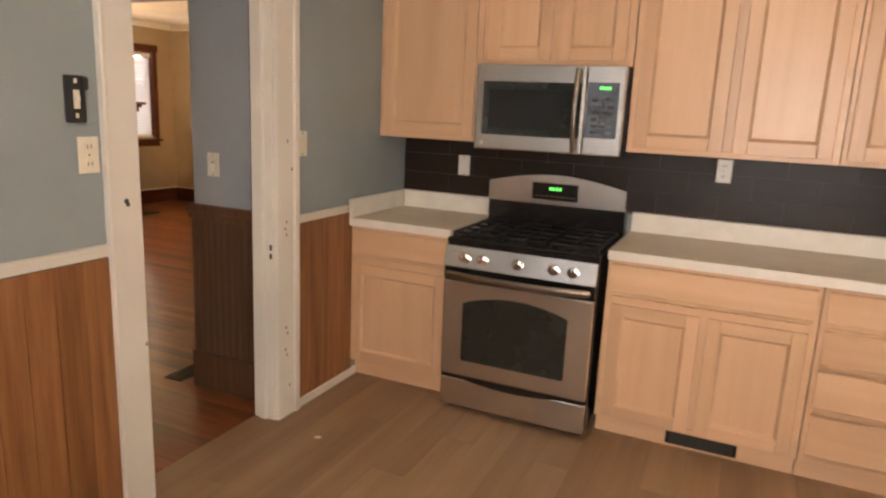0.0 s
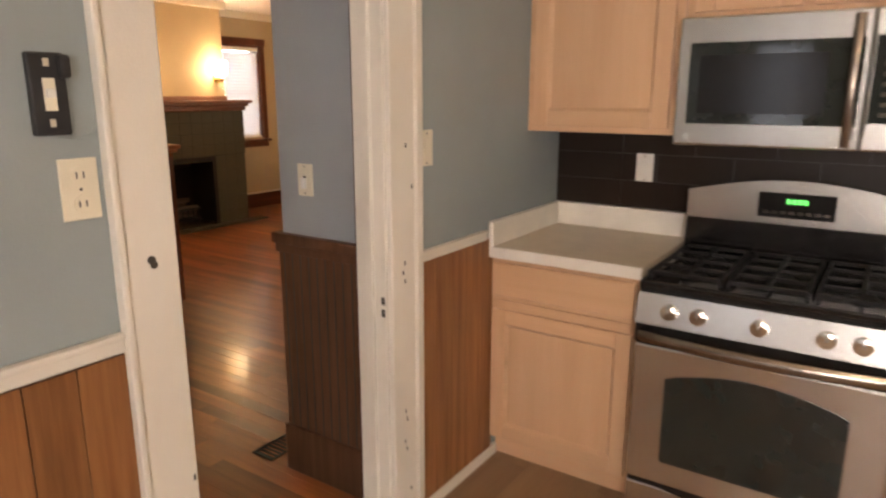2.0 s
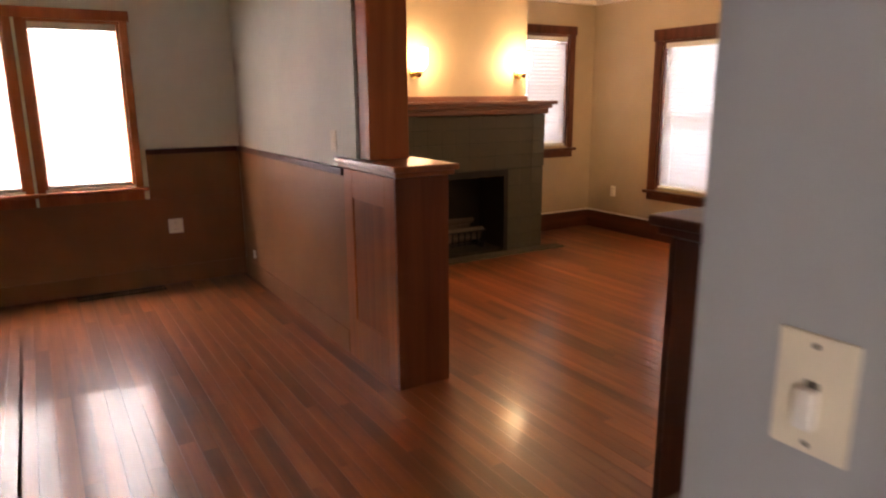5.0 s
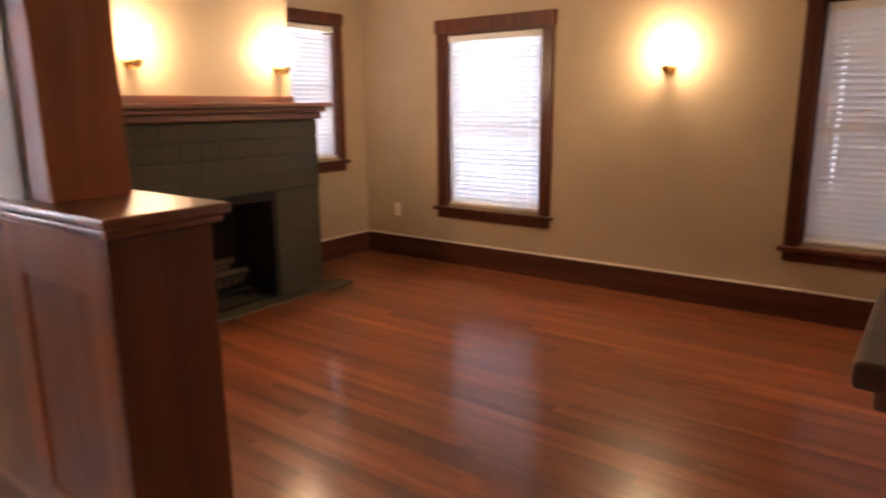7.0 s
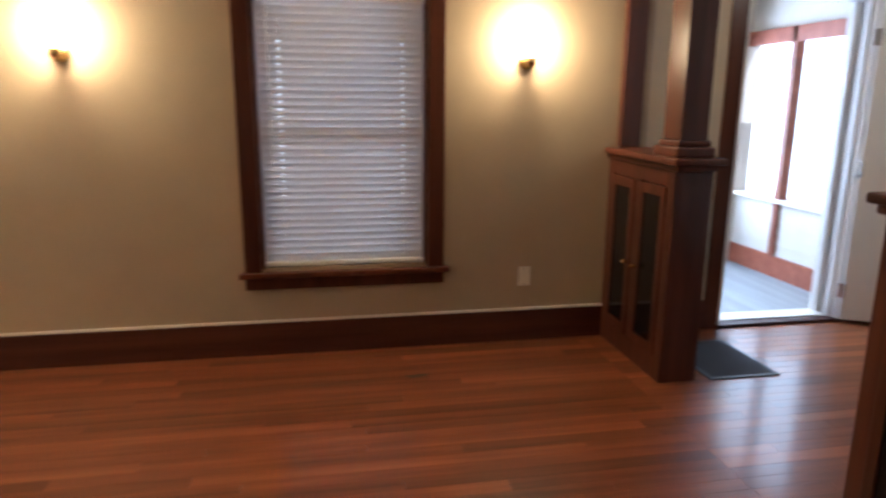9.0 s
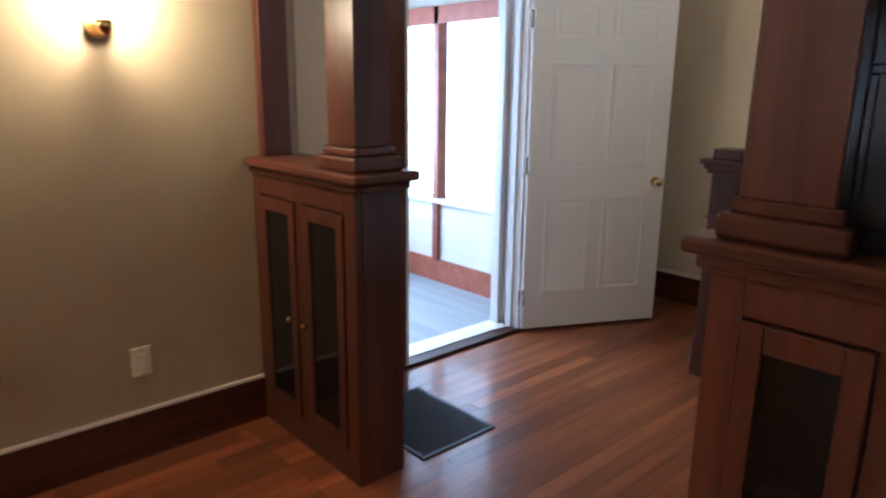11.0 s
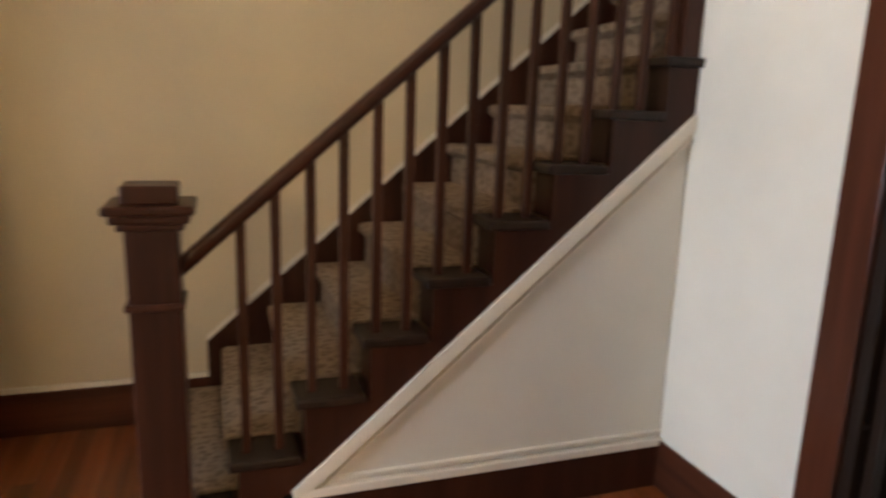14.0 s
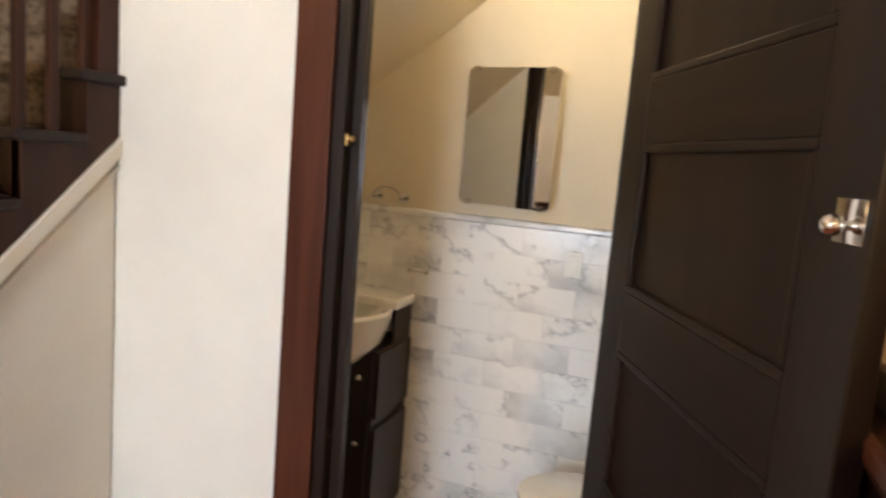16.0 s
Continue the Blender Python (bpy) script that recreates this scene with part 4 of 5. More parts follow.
add_cyl(bm, (0.045, -0.006, 0.032), 0.011, 0.004, "y", 16)
part("badge", bm, M["chrome"], mdoor, "small round badge")


def plate(name, x, y, z, rz, label, cat, kind, mat="ivory", w=0.072, h=0.116):
    """A wall plate; local -y faces the room."""
    p = thing(name, x, y, z, rz, label, cat)
    bm = bmesh.new()
    add_box(bm, (-w / 2, w / 2, -0.007, 0.0, -h / 2, h / 2), 0.004)
    pl = part("cover_plate", bm, M[mat], p)
    if kind == "outlet":
        for zz in (-0.027, 0.027):
            bm = bmesh.new()
            add_cyl(bm, (0, -0.008, zz), 0.0165, 0.004, "y", 16)
            s = part("socket", bm, M[mat], pl)
            boxes("slot", [(-0.008, -0.005, -0.0108, -0.0095, zz - 0.006, zz + 0.006), (0.005, 0.008, -0.0108, -0.0095, zz - 0.006, zz + 0.006)], M["slot"], s, "", 0)
    elif kind == "rocker":
        box("rocker", (-0.016, 0.016, -0.011, -0.006, -0.033, 0.033), M[mat], pl, "", 0.003)
    elif kind == "toggle":
        box("toggle_slot", (-0.006, 0.006, -0.008, -0.006, -0.014, 0.014), M["slot"], pl, "", 0)
        box("toggle", (-0.0085, 0.0085, -0.021, -0.007, -0.030, 0.008), M["whitep"], pl, "white toggle", 0.002)
    for zz in ((-0.048, 0.048) if kind != "outlet" else (0.0,)):
        bm = bmesh.new()
        add_cyl(bm, (0, -0.0075, zz), 0.003, 0.002, "y", 8)
        part("screw", bm, M["slot"], pl)
    return p


plate("wall_switch", 0.0, -1.05, 1.32, 90, "ivory rocker switch on the blue-grey wall", "switch", "rocker")
plate("wall_outlet", 0.402, -0.014, 1.19, 0, "white double socket on the dark backsplash", "outlet", "rocker", "whitep")
plate("wall_outlet", 1.815, -0.014, 1.265, 0, "white double socket on the dark backsplash", "outlet", "outlet", "whitep")
plate("wall_outlet", 0.0, -2.172, 1.315, 90, "ivory double socket on the blue-grey wall", "outlet", "outlet")
plate("wall_switch", -0.475, -1.12, 1.19, 0, "ivory toggle switch with a white lever", "switch", "toggle")
ph = thing("wall_intercom", 0.0, -2.21, 1.489, 90, "black wall-mounted unit with an ivory button strip", "intercom")
box("case", (-0.032, 0.032, -0.016, 0.0, -0.072, 0.072), M["blackp"], ph, "", 0.004)
box("toggle_plate", (-0.011, 0.010, -0.019, -0.015, -0.029, 0.028), M["ivory"], ph, "yellowed ivory switch strip", 0.002)
box("toggle", (-0.009, 0.007, -0.026, -0.018, -0.006, 0.01), M["whitep"], ph, "", 0.002)
for zz in (-0.05, 0.055):
    box("screw_label", (-0.006, 0.004, -0.0175, -0.0155, zz - 0.007, zz + 0.007), M["ivory"], ph, "pale worn mark", 0.001)
box("clip", (0.018, 0.038, -0.028, -0.008, 0.028, 0.069), M["blackp"], ph, "", 0.006)
bm = bmesh.new()
for i in range(14):
    add_cyl(bm, (0.015 + i * 0.006, -0.004, -0.077 - 0.012 * math.sin(i / 13 * math.pi) + 0.02 * i / 13), 0.0018, 0.008, "x", 6)
part("cable", bm, M["blue"], ph, "loose painted cable")
rg = thing("toe_kick_register", 1.88, -0.551, 0.05, 0, "dark metal air register in the toe kick", "register")
box("frame", (-0.155, 0.155, -0.006, 0.0, -0.035, 0.035), M["iron"], rg, "", 0.002)
for i in range(5):
    box("louvre", (-0.14, 0.14, -0.010, -0.004, -0.028 + i * 0.012, -0.022 + i * 0.012), M["slot"], rg, "", 0)
# assumed fixture around the kitchen fill bulb, out of view
kl = thing("unseen_ceiling_lamp", 1.9, -2.2, 2.5, 0, "unseen round frosted lamp added to light the kitchen", "lamp")
bm = bmesh.new()
add_lathe(bm, (0, 0, 0), [(0.05, -0.19), (0.12, -0.17), (0.16, -0.11), (0.165, -0.06), (0.14, -0.03)][::1])
shade_m = plain("frosted_lamp_glass", (0.85, 0.8, 0.7), 0.4, 0, 0.5, (1.0, 0.85, 0.62), 2.5)
sh_ob = part("shade", bm, shade_m, kl, "frosted glass bowl", True)
sh_ob.visible_shadow = False
bm = bmesh.new()
add_cyl(bm, (0, 0, -0.015), 0.17, 0.03)
part("base", bm, M["chrome"], kl)


# ---------------------------------------------------------------- colonnade between dining room and living room
def pedestal(x, y, sx, L, label, face, end):
    """A panelled half wall with a square column; local x runs from the wall end into the opening."""
    p = thing("colonnade_pedestal", x, y, 0, 0, label, "pedestal", "dining room colonnade")

    def bx(a, b, *r):
        return (min(a * sx, b * sx), max(a * sx, b * sx), *r)
    # the recess shade is put into the panels' darker wood colour
    box("body", bx(-0.15, L - 0.02, -0.166, 0.112, 0.0, 1.09), M["panel_shaded" if face == "mid" else end], p, "sunk panels in a shade-darkened wood tone", 0.003)
    boxes("front_frame", [bx(-0.15, -0.04, -0.176, -0.158, 0, 1.085), bx(L - 0.12, L - 0.02, -0.176, -0.158, 0, 1.085), bx(-0.04, L - 0.12, -0.176, -0.158, 0.93, 1.085), bx(-0.04, L - 0.12, -0.176, -0.158, 0, 0.24)], M[face], p, "oiled wood frame round a sunk panel", 0.003)
    boxes("back_frame", [bx(-0.15, -0.04, 0.105, 0.122, 0, 1.085), bx(L - 0.12, L - 0.02, 0.105, 0.122, 0, 1.085), bx(-0.04, L - 0.12, 0.105, 0.122, 0.93, 1.085), bx(-0.04, L - 0.12, 0.105, 0.122, 0, 0.24)], M[face], p, "", 0.003)
    # end board turned from the window: its shade is in the wood colour
    box("end_panel", bx(L - 0.02, L, -0.176, 0.122, 0.0, 1.085), M[end], p, "plain end board in a shade-darkened wood tone", 0.003)
    bm = bmesh.new()
    add_box(bm, bx(-0.2, L + 0.055, -0.208, 0.155, 1.115, 1.145), 0.008)
    add_box(bm, bx(-0.19, L + 0.035, -0.193, 0.14, 1.09, 1.115), 0.008)
    part("ledge", bm, M["midx" if face == "mid" else "darkx"], p, "polished wooden ledge with a moulded edge")
    box("column", bx(0.0, 0.135, -0.145, 0.085, 1.145, 2.16), M[face], p, "square wooden column", 0.004)
    boxes("column_trim", [bx(-0.008, 0.143, -0.153, 0.093, 2.08, 2.16)], M[face], p, "", 0.004)
    return p


pedestal(-3.44, -0.085, 1, 0.47, "oiled wood half-wall pedestal carrying a square column", "mid", "mid_shaded")
# pedestal away from the dining window: shade painted in with the dark wood
pedestal(-0.84, -0.085, -1, 0.515, "oiled wood half-wall pedestal beside the wall end, coloured as in shade", "dark", "dark")


# ---------------------------------------------------------------- colonnade between living room and hall
def glazed_pedestal(y0, y1, yc, label, back=0.105):
    """A bookcase pedestal with dark glazed doors towards the living room."""
    p = thing("bookcase_pedestal", 0.1, (y0 + y1) / 2, 0, 0, label, "bookcase", "hall colonnade")
    h = (y1 - y0) / 2
    c = yc - (y0 + y1) / 2
    box("body", (-0.075, back, -h, h, 0.0, 1.10), M["dark"], p, "", 0.003)
    boxes("face_frame", [(-0.10, -0.075, -h, -h + 0.07, 0, 1.10), (-0.10, -0.075, h - 0.07, h, 0, 1.10), (-0.10, -0.075, -0.03, 0.03, 0.12, 1.02), (-0.10, -0.075, -h + 0.07, h - 0.07, 1.02, 1.10), (-0.10, -0.075, -h + 0.07, h - 0.07, 0, 0.12)], M["dark"], p, "", 0.003)
    for a, b, k in ((-h + 0.072, -0.032, -0.055), (0.032, h - 0.072, 0.055)):
        d = boxes("door", [(-0.108, -0.09, a, a + 0.045, 0.125, 1.015), (-0.108, -0.09, b - 0.045, b, 0.125, 1.015), (-0.108, -0.09, a + 0.045, b - 0.045, 0.125, 0.18), (-0.108, -0.09, a + 0.045, b - 0.045, 0.96, 1.015)], M["dark"], p, "", 0.003)
        box("door_glass", (-0.100, -0.096, a + 0.045, b - 0.045, 0.18, 0.96), M["cabglass"], d, "dark glass", 0)
        bm = bmesh.new()
        add_cyl(bm, (-0.116, k, 0.55), 0.006, 0.018, "x", 12)
        add_ball(bm, (-0.13, k, 0.55), 0.013)
        part("knob", bm, M["brass"], d, "small brass knob", True)
    bm = bmesh.new()
    add_box(bm, (-0.135, back + 0.035, -h - 0.055, h if y1 > 3 else h + 0.055, 1.13, 1.165), 0.009)
    add_box(bm, (-0.115, back + 0.015, -h - 0.03, h if y1 > 3 else h + 0.03, 1.10, 1.13), 0.009)
    part("ledge", bm, M["darky"], p, "dark moulded ledge")
    bm = bmesh.new()
    add_box(bm, (-0.10, back, c - 0.12, c + 0.12, 1.165, 1.215), 0.01)
    add_box(bm, (-0.085, back - 0.015, c - 0.10, c + 0.10, 1.215, 1.245), 0.01)
    part("plinth", bm, M["dark"], p, "stepped column plinth")
    box("column", (-0.07, back - 0.03, c - 0.085, c + 0.085, 1.245, 2.16), M["dark"], p, "square dark column", 0.004)
    return p


bp = glazed_pedestal(2.95, 3.70, 3.07, "dark stained bookcase pedestal with glazed doors and column")
box("half_column", (-0.06, 0.065, 0.33, 0.39, 1.165, 2.16), M["dark"], bp, "dark half column on the wall", 0.004)
glazed_pedestal(1.05, 1.715, 1.60, "dark stained bookcase pedestal beside the hall opening", -0.055)

# ---------------------------------------------------------------- fireplace
fp = thing("fireplace", -5.22, 1.65, 0, 0, "dark slate fireplace with a red-brown mantel shelf", "fireplace")
bm = bmesh.new()
add_prism(bm, [(-0.65, 0), (-0.44, 0), (-0.44, 0.80), (0.44, 0.80), (0.44, 0), (0.65, 0), (0.65, 2.5), (-0.65, 2.5)], "x", -0.57, 0.0)
part("chimney_breast", bm, M["tan"], fp, "tan plastered chimney breast")
sur = boxes("surround", [(0.0, 0.012, -0.86, -0.44, 0, 1.305), (0.0, 0.012, 0.44, 0.86, 0, 1.305), (0.0, 0.012, -0.44, 0.44, 0.80, 1.305), (-0.3, 0.0, -0.86, -0.65, 0, 1.305), (-0.3, 0.0, 0.65, 0.86, 0, 1.305)], M["slate_joint"], fp, "dark slate tile surround", 0.002)
ft = {}
for (sy, sz) in ((0.138, 0.157), (0.144, 0.122)):
    bm = bmesh.new()
    add_box(bm, (0, 0.012, -sy / 2, sy / 2, 0.002, sz - 0.002), 0.002)
    ft[(sy, sz)] = finish("slate_tile", bm, M["slate"])
for j in range(5):
    for i in range(3):
        for s in (-1, 1):
            piece("tile", ft[(0.138, 0.157)], sur, 0.010, s * (0.51 + i * 0.14), 0.01 + j * 0.158)
for j in range(4):
    for i in range(12):
        piece("tile", ft[(0.144, 0.122)], sur, 0.010, -0.797 + i * 0.145, 0.805 + j * 0.124)
bm = bmesh.new()
add_box(bm, (-0.2, 0.17, -0.95, 0.90, 1.39, 1.425), 0.008)
add_box(bm, (-0.2, 0.13, -0.91, 0.875, 1.355, 1.39), 0.012)
add_box(bm, (-0.2, 0.085, -0.88, 0.865, 1.305, 1.355), 0.010)
add_box(bm, (0.0, 0.03, -0.66, 0.655, 1.425, 1.47), 0.006)
part("mantel_shelf", bm, M["mantel"], fp, "moulded red-brown wooden mantel shelf")
for fb in ((-0.45, -0.43, -0.44, 0.44, 0, 0.80), (-0.43, -0.02, -0.44, -0.42, 0, 0.80), (-0.43, -0.02, 0.42, 0.44, 0, 0.80), (-0.43, -0.02, -0.42, 0.42, 0.78, 0.80), (-0.43, -0.02, -0.42, 0.42, 0.0, 0.03)):
    box("firebox_panel", fb, M["soot"], fp, "sooty firebox lining", 0)
boxes("fire_frame", [(-0.02, 0.026, -0.44, -0.39, 0.0, 0.80), (-0.02, 0.026, 0.39, 0.44, 0.0, 0.80), (-0.02, 0.026, -0.39, 0.39, 0.74, 0.80)], M["iron"], fp, "black iron frame", 0.003)
bm = bmesh.new()
for i in range(9):
    add_cyl(bm, (-0.16, -0.28 + i * 0.07, 0.13), 0.007, 0.14, "z", 8)
for zz in (0.08, 0.2):
    add_cyl(bm, (-0.16, 0, zz), 0.009, 0.64, "y", 8)
for yy in (-0.28, 0.28):
    add_box(bm, (-0.34, -0.15, yy - 0.01, yy + 0.01, 0.03, 0.085), 0)
part("grate", bm, M["iron"], fp, "black fire grate")
for lx, ly, lz, lr, ll in ((-0.26, 0.0, 0.13, 0.05, 0.6), (-0.20, 0.05, 0.20, 0.042, 0.5), (-0.27, -0.05, 0.24, 0.04, 0.48), (-0.22, 0.0, 0.30, 0.035, 0.4)):
    bm = bmesh.new()
    add_cyl(bm, (lx, ly, lz), lr, ll, "y", 10, lr * 0.8)
    for v in bm.verts:
        v.co += Vector((noise.noise(v.co * 9), 0, noise.noise(v.co * 11 + Vector((5, 0, 0))))) * 0.012
    part("log", bm, M["log"], fp, "grey ceramic log", True)
# an old scorch mark in the living room floor
bm = bmesh.new()
ring = [bm.verts.new((-1.222 + (0.055 + 0.02 * math.sin(3 * a)) * math.cos(a), 3.252 + (0.026 + 0.01 * math.sin(2 * a + 1)) * math.sin(a), 0.0008)) for a in [2 * math.pi * k / 16 for k in range(16)]]
bm.faces.new(ring)
tagged(part("floor_stain", bm, M["slot"]), "dark scorched knot in the wood floor", "stain", "", "structure")
flake = thing("paint_flake", 0.276, -1.297, 0.0, 20, "small white paint flake on the kitchen floor", "paint flake", "kitchen floor debris")
bm = bmesh.new()
add_prism(bm, [(-0.016, -0.006), (0.004, -0.011), (0.018, 0.0), (0.006, 0.010), (-0.012, 0.006)], "z", 0.0005, 0.004)
part("flake", bm, M["trim"], flake)
hearth = thing("hearth", -5.22, 1.65, 0, 0, "dark slate hearth tiles flush with the floor", "hearth")
for i in range(13):
    box("tile", (0.02, 0.16, -1.03 + i * 0.16, -1.03 + i * 0.16 + 0.157, 0.0, 0.016), M["slate"], hearth, "", 0.002)

# ---------------------------------------------------------------- wall lamps
def sconce(x, y, z, rz):
    s = thing("wall_sconce", x, y, z, rz, "lit wall sconce with a frosted glass shade", "wall lamp", "living room sconces")
    bm = bmesh.new()
    add_cyl(bm, (0, -0.01, 0.0), 0.045, 0.02, "y", 20)
    add_ball(bm, (0, -0.03, 0.0), 0.02)
    add_cyl(bm, (0, -0.055, 0.0), 0.010, 0.06, "y", 10)
    add_lathe(bm, (0, -0.085, -0.015), [(0.012, -0.02), (0.026, -0.005), (0.03, 0.02), (0.026, 0.03)])
    part("bracket", bm, M["brass"], s, "dull brass bracket", True)
    bm = bmesh.new()
    # wider than a real shade: the glare around the lamp is in its shape
    add_lathe(bm, (0, -0.085, 0.02), [(0.03, 0.0), (0.062, 0.03), (0.078, 0.075), (0.07, 0.125), (0.078, 0.17), (0.06, 0.175)])
    g = part("shade", bm, M["shade"], s, "glowing frosted glass tulip shade, enlarged to take in its glare", True)
    g.visible_shadow = False
    return s


for sx, sy, sz, srz in SCONCES:
    sconce(sx, sy, sz, srz)

plate("wall_outlet", -0.503, YN, 0.40, 0, "ivory socket low on the tan wall", "outlet", "rocker")
plate("wall_outlet", -5.41, YN, 0.44, 0, "ivory socket low on the tan wall", "outlet", "outlet")
plate("wall_switch", -3.74, -0.245, 1.225, 0, "ivory switch above the brown wainscot", "switch", "rocker")
plate("wall_outlet", XW + 0.018, -0.80, 0.47, 90, "white socket with plugged adapters on the wainscot", "outlet", "outlet", "whitep", 0.11, 0.116)
plate("cable_plate", XW + 0.3, -0.257, 0.22, 0, "small white cable box low on the wainscot", "cable plate", "rocker", "whitep", 0.05, 0.06)


def register(x, y, rz, w, label):
    r = thing("floor_register", x, y, 0.0, rz, label, "register")
    boxes("frame", [(-w / 2, w / 2, -0.06, -0.05, 0, 0.006), (-w / 2, w / 2, 0.05, 0.06, 0, 0.006), (-w / 2, -w / 2 + 0.01, -0.05, 0.05, 0, 0.006), (w / 2 - 0.01, w / 2, -0.05, 0.05, 0, 0.006)], M["iron"], r, "", 0.001)
    n = int(w / 0.022)
    for i in range(n):
        box("bar", (-w / 2 + 0.012 + i * 0.022, -w / 2 + 0.022 + i * 0.022, -0.05, 0.05, 0.0, 0.004), M["iron"], r, "", 0)
    return r


register(XW + 0.13, -1.25, 90, 0.62, "dark metal floor register under the dining window")
register(-0.78, -1.0, 90, 0.3, "dark metal floor register by the wall end")

# ---------------------------------------------------------------- front door
door_f = tagged(boxes("door_2", [(0.80, 0.825, YN - 0.012, YN + 0.18, 0, 2.07), (1.675, 1.70, YN - 0.012, YN + 0.18, 0, 2.07), (0.825, 1.675, YN - 0.012, YN + 0.18, 2.045, 2.07)], M["doorw"], None, "", 0.003), "white painted front door frame", "door frame", "", "structure")
for bx in ((1.655, 1.676, YN + 0.03, YN + 0.075, 0.02, 2.045), (0.824, 0.845, YN + 0.03, YN + 0.075, 0.02, 2.045), (1.63, 1.676, YN + 0.12, YN + 0.18, 0.02, 2.045)):
    box("door_stop", bx, M["doorw"], door_f, "white door stop strip", 0.004)
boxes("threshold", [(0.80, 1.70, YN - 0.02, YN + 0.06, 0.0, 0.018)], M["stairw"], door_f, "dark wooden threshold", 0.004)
boxes("sill", [(0.80, 1.70, YN + 0.06, YN + 0.2, 0.0, 0.024)], M["trim"], door_f, "white painted door sill", 0.004)
boxes("casing", [(0.70, 0.80, YN - 0.02, YN, 0, 2.07), (0.69, 1.81, YN - 0.024, YN, 2.07, 2.19), (1.70, 1.80, YN - 0.02, YN, 0, 2.07)], M["dark"], door_f, "dark wooden casing", 0.003)
leaf = thing("front_door", 1.69, YN - 0.02, 0, -26.6, "white six-panel front door standing open", "door")
box("slab", (0.0, 0.905, -0.022, 0.022, 0.02, 2.04), M["doorw"], leaf, "", 0.004)
for a, b in ((0.12, 0.41), (0.495, 0.785)):
    for z0, z1 in ((0.24, 0.82), (0.99, 1.60), (1.72, 1.92)):
        bm = bmesh.new()
        for bb in ((a, b, -0.028, -0.022, z0, z0 + 0.018), (a, b, -0.028, -0.022, z1 - 0.018, z1), (a, a + 0.018, -0.028, -0.022, z0 + 0.018, z1 - 0.018), (b - 0.018, b, -0.028, -0.022, z0 + 0.018, z1 - 0.018), (a + 0.04, b - 0.04, -0.027, -0.022, z0 + 0.035, z1 - 0.035)):
            add_box(bm, bb, 0.004)
        part("panel", bm, M["doorw"], leaf)
bm = bmesh.new()
add_cyl(bm, (0.835, -0.027, 0.905), 0.03, 0.01, "y", 20)
add_cyl(bm, (0.835, -0.045, 0.905), 0.010, 0.03, "y", 12)
add_ball(bm, (0.835, -0.068, 0.905), 0.027, (1, 0.8, 1))
part("knob", bm, M["brass"], leaf, "round brass knob", True)
for hz in (0.22, 1.02, 1.82):
    bm = bmesh.new()
    add_box(bm, (-0.03, 0.012, -0.026, -0.0215, hz - 0.05, hz + 0.05), 0.001)
    add_cyl(bm, (-0.006, -0.028, hz), 0.007, 0.1, "z", 10)
    part("hinge", bm, M["chrome"], leaf, "bright hinge")
mat_ob = thing("door_mat", 0.50, 3.205, 0, 0, "dark rubber-edged mat inside the front door", "mat")
box("mat_surface", (-0.185, 0.185, -0.245, 0.245, 0.0, 0.010), M["mat"], mat_ob, "", 0.003)
boxes("rim", [(-0.205, 0.205, -0.265, -0.245, 0, 0.008), (-0.205, 0.205, 0.245, 0.265, 0, 0.008), (-0.205, -0.185, -0.245, 0.245, 0, 0.008), (0.185, 0.205, -0.245, 0.245, 0, 0.008)], M["blackp"], mat_ob, "black rubber rim", 0.002)

# ---------------------------------------------------------------- staircase
RISE, RUN, Y6, XS = 0.181, 0.2035, 1.616, 1.955


def nose(n):
    return Y6 + (6 - n) * RUN, RISE * n - 0.032


st = thing("staircase", XS, 2.4, 0, 0, "dark wooden staircase with a patterned carpet runner", "staircase")
SX, SY = XS, 2.4
for n in range(1, 14):
    yn, zn = nose(n)
    zp = nose(n - 1)[1] if n > 1 else 0.0
    bm = bmesh.new()
    add_box(bm, (-0.03 if yn > 0.98 else 0.002, XE - XS, max(yn - RUN - 0.012, 0.117) - SY, yn - SY, zn - 0.032, zn), 0.008)
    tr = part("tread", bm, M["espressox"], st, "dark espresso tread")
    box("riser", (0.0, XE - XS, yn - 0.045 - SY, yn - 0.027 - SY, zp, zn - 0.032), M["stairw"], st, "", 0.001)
    bm = bmesh.new()
    x0, x1 = 0.13, XE - XS - 0.06
    yb = max(yn - RUN - 0.027, 0.117) - SY
    prof = [(yb, zn + 0.002), (yb, zn + 0.014), (yn - 0.01 - SY, zn + 0.014), (yn + 0.012 - SY, zn + 0.004), (yn + 0.014 - SY, zn - 0.024), (yn - 0.004 - SY, zn - 0.04), (yn - 0.022 - SY, zn - 0.05), (yn - 0.014 - SY, zp + 0.016), (yn - 0.026 - SY, zp + 0.016), (yn - 0.0265 - SY, zn - 0.036), (yn + 0.0015 - SY, zn - 0.034), (yn + 0.0015 - SY, zn + 0.002)]
    add_prism(bm, prof, "x", x0, x1)
    part("carpet", bm, M["carpet"], st, "beige and brown patterned carpet", True)
bm = bmesh.new()
outl = [(2.606 - SY, 0.11)]
for n in range(1, 10):
    yn, zn = nose(n)
    outl += [(yn - 0.027 - SY, zn - 0.033)] if n == 1 else [(yn - 0.027 - SY, nose(n - 1)[1] - 0.033), (yn - 0.027 - SY, zn - 0.033)]
outl += [(0.86 - SY, nose(9)[1] - 0.033), (0.86 - SY, 1.38), (2.26 - SY, 0.19), (2.606 - SY, 0.0)]
add_prism(bm, outl, "x", -0.008, 0.03)
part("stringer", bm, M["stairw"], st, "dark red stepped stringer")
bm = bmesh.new()
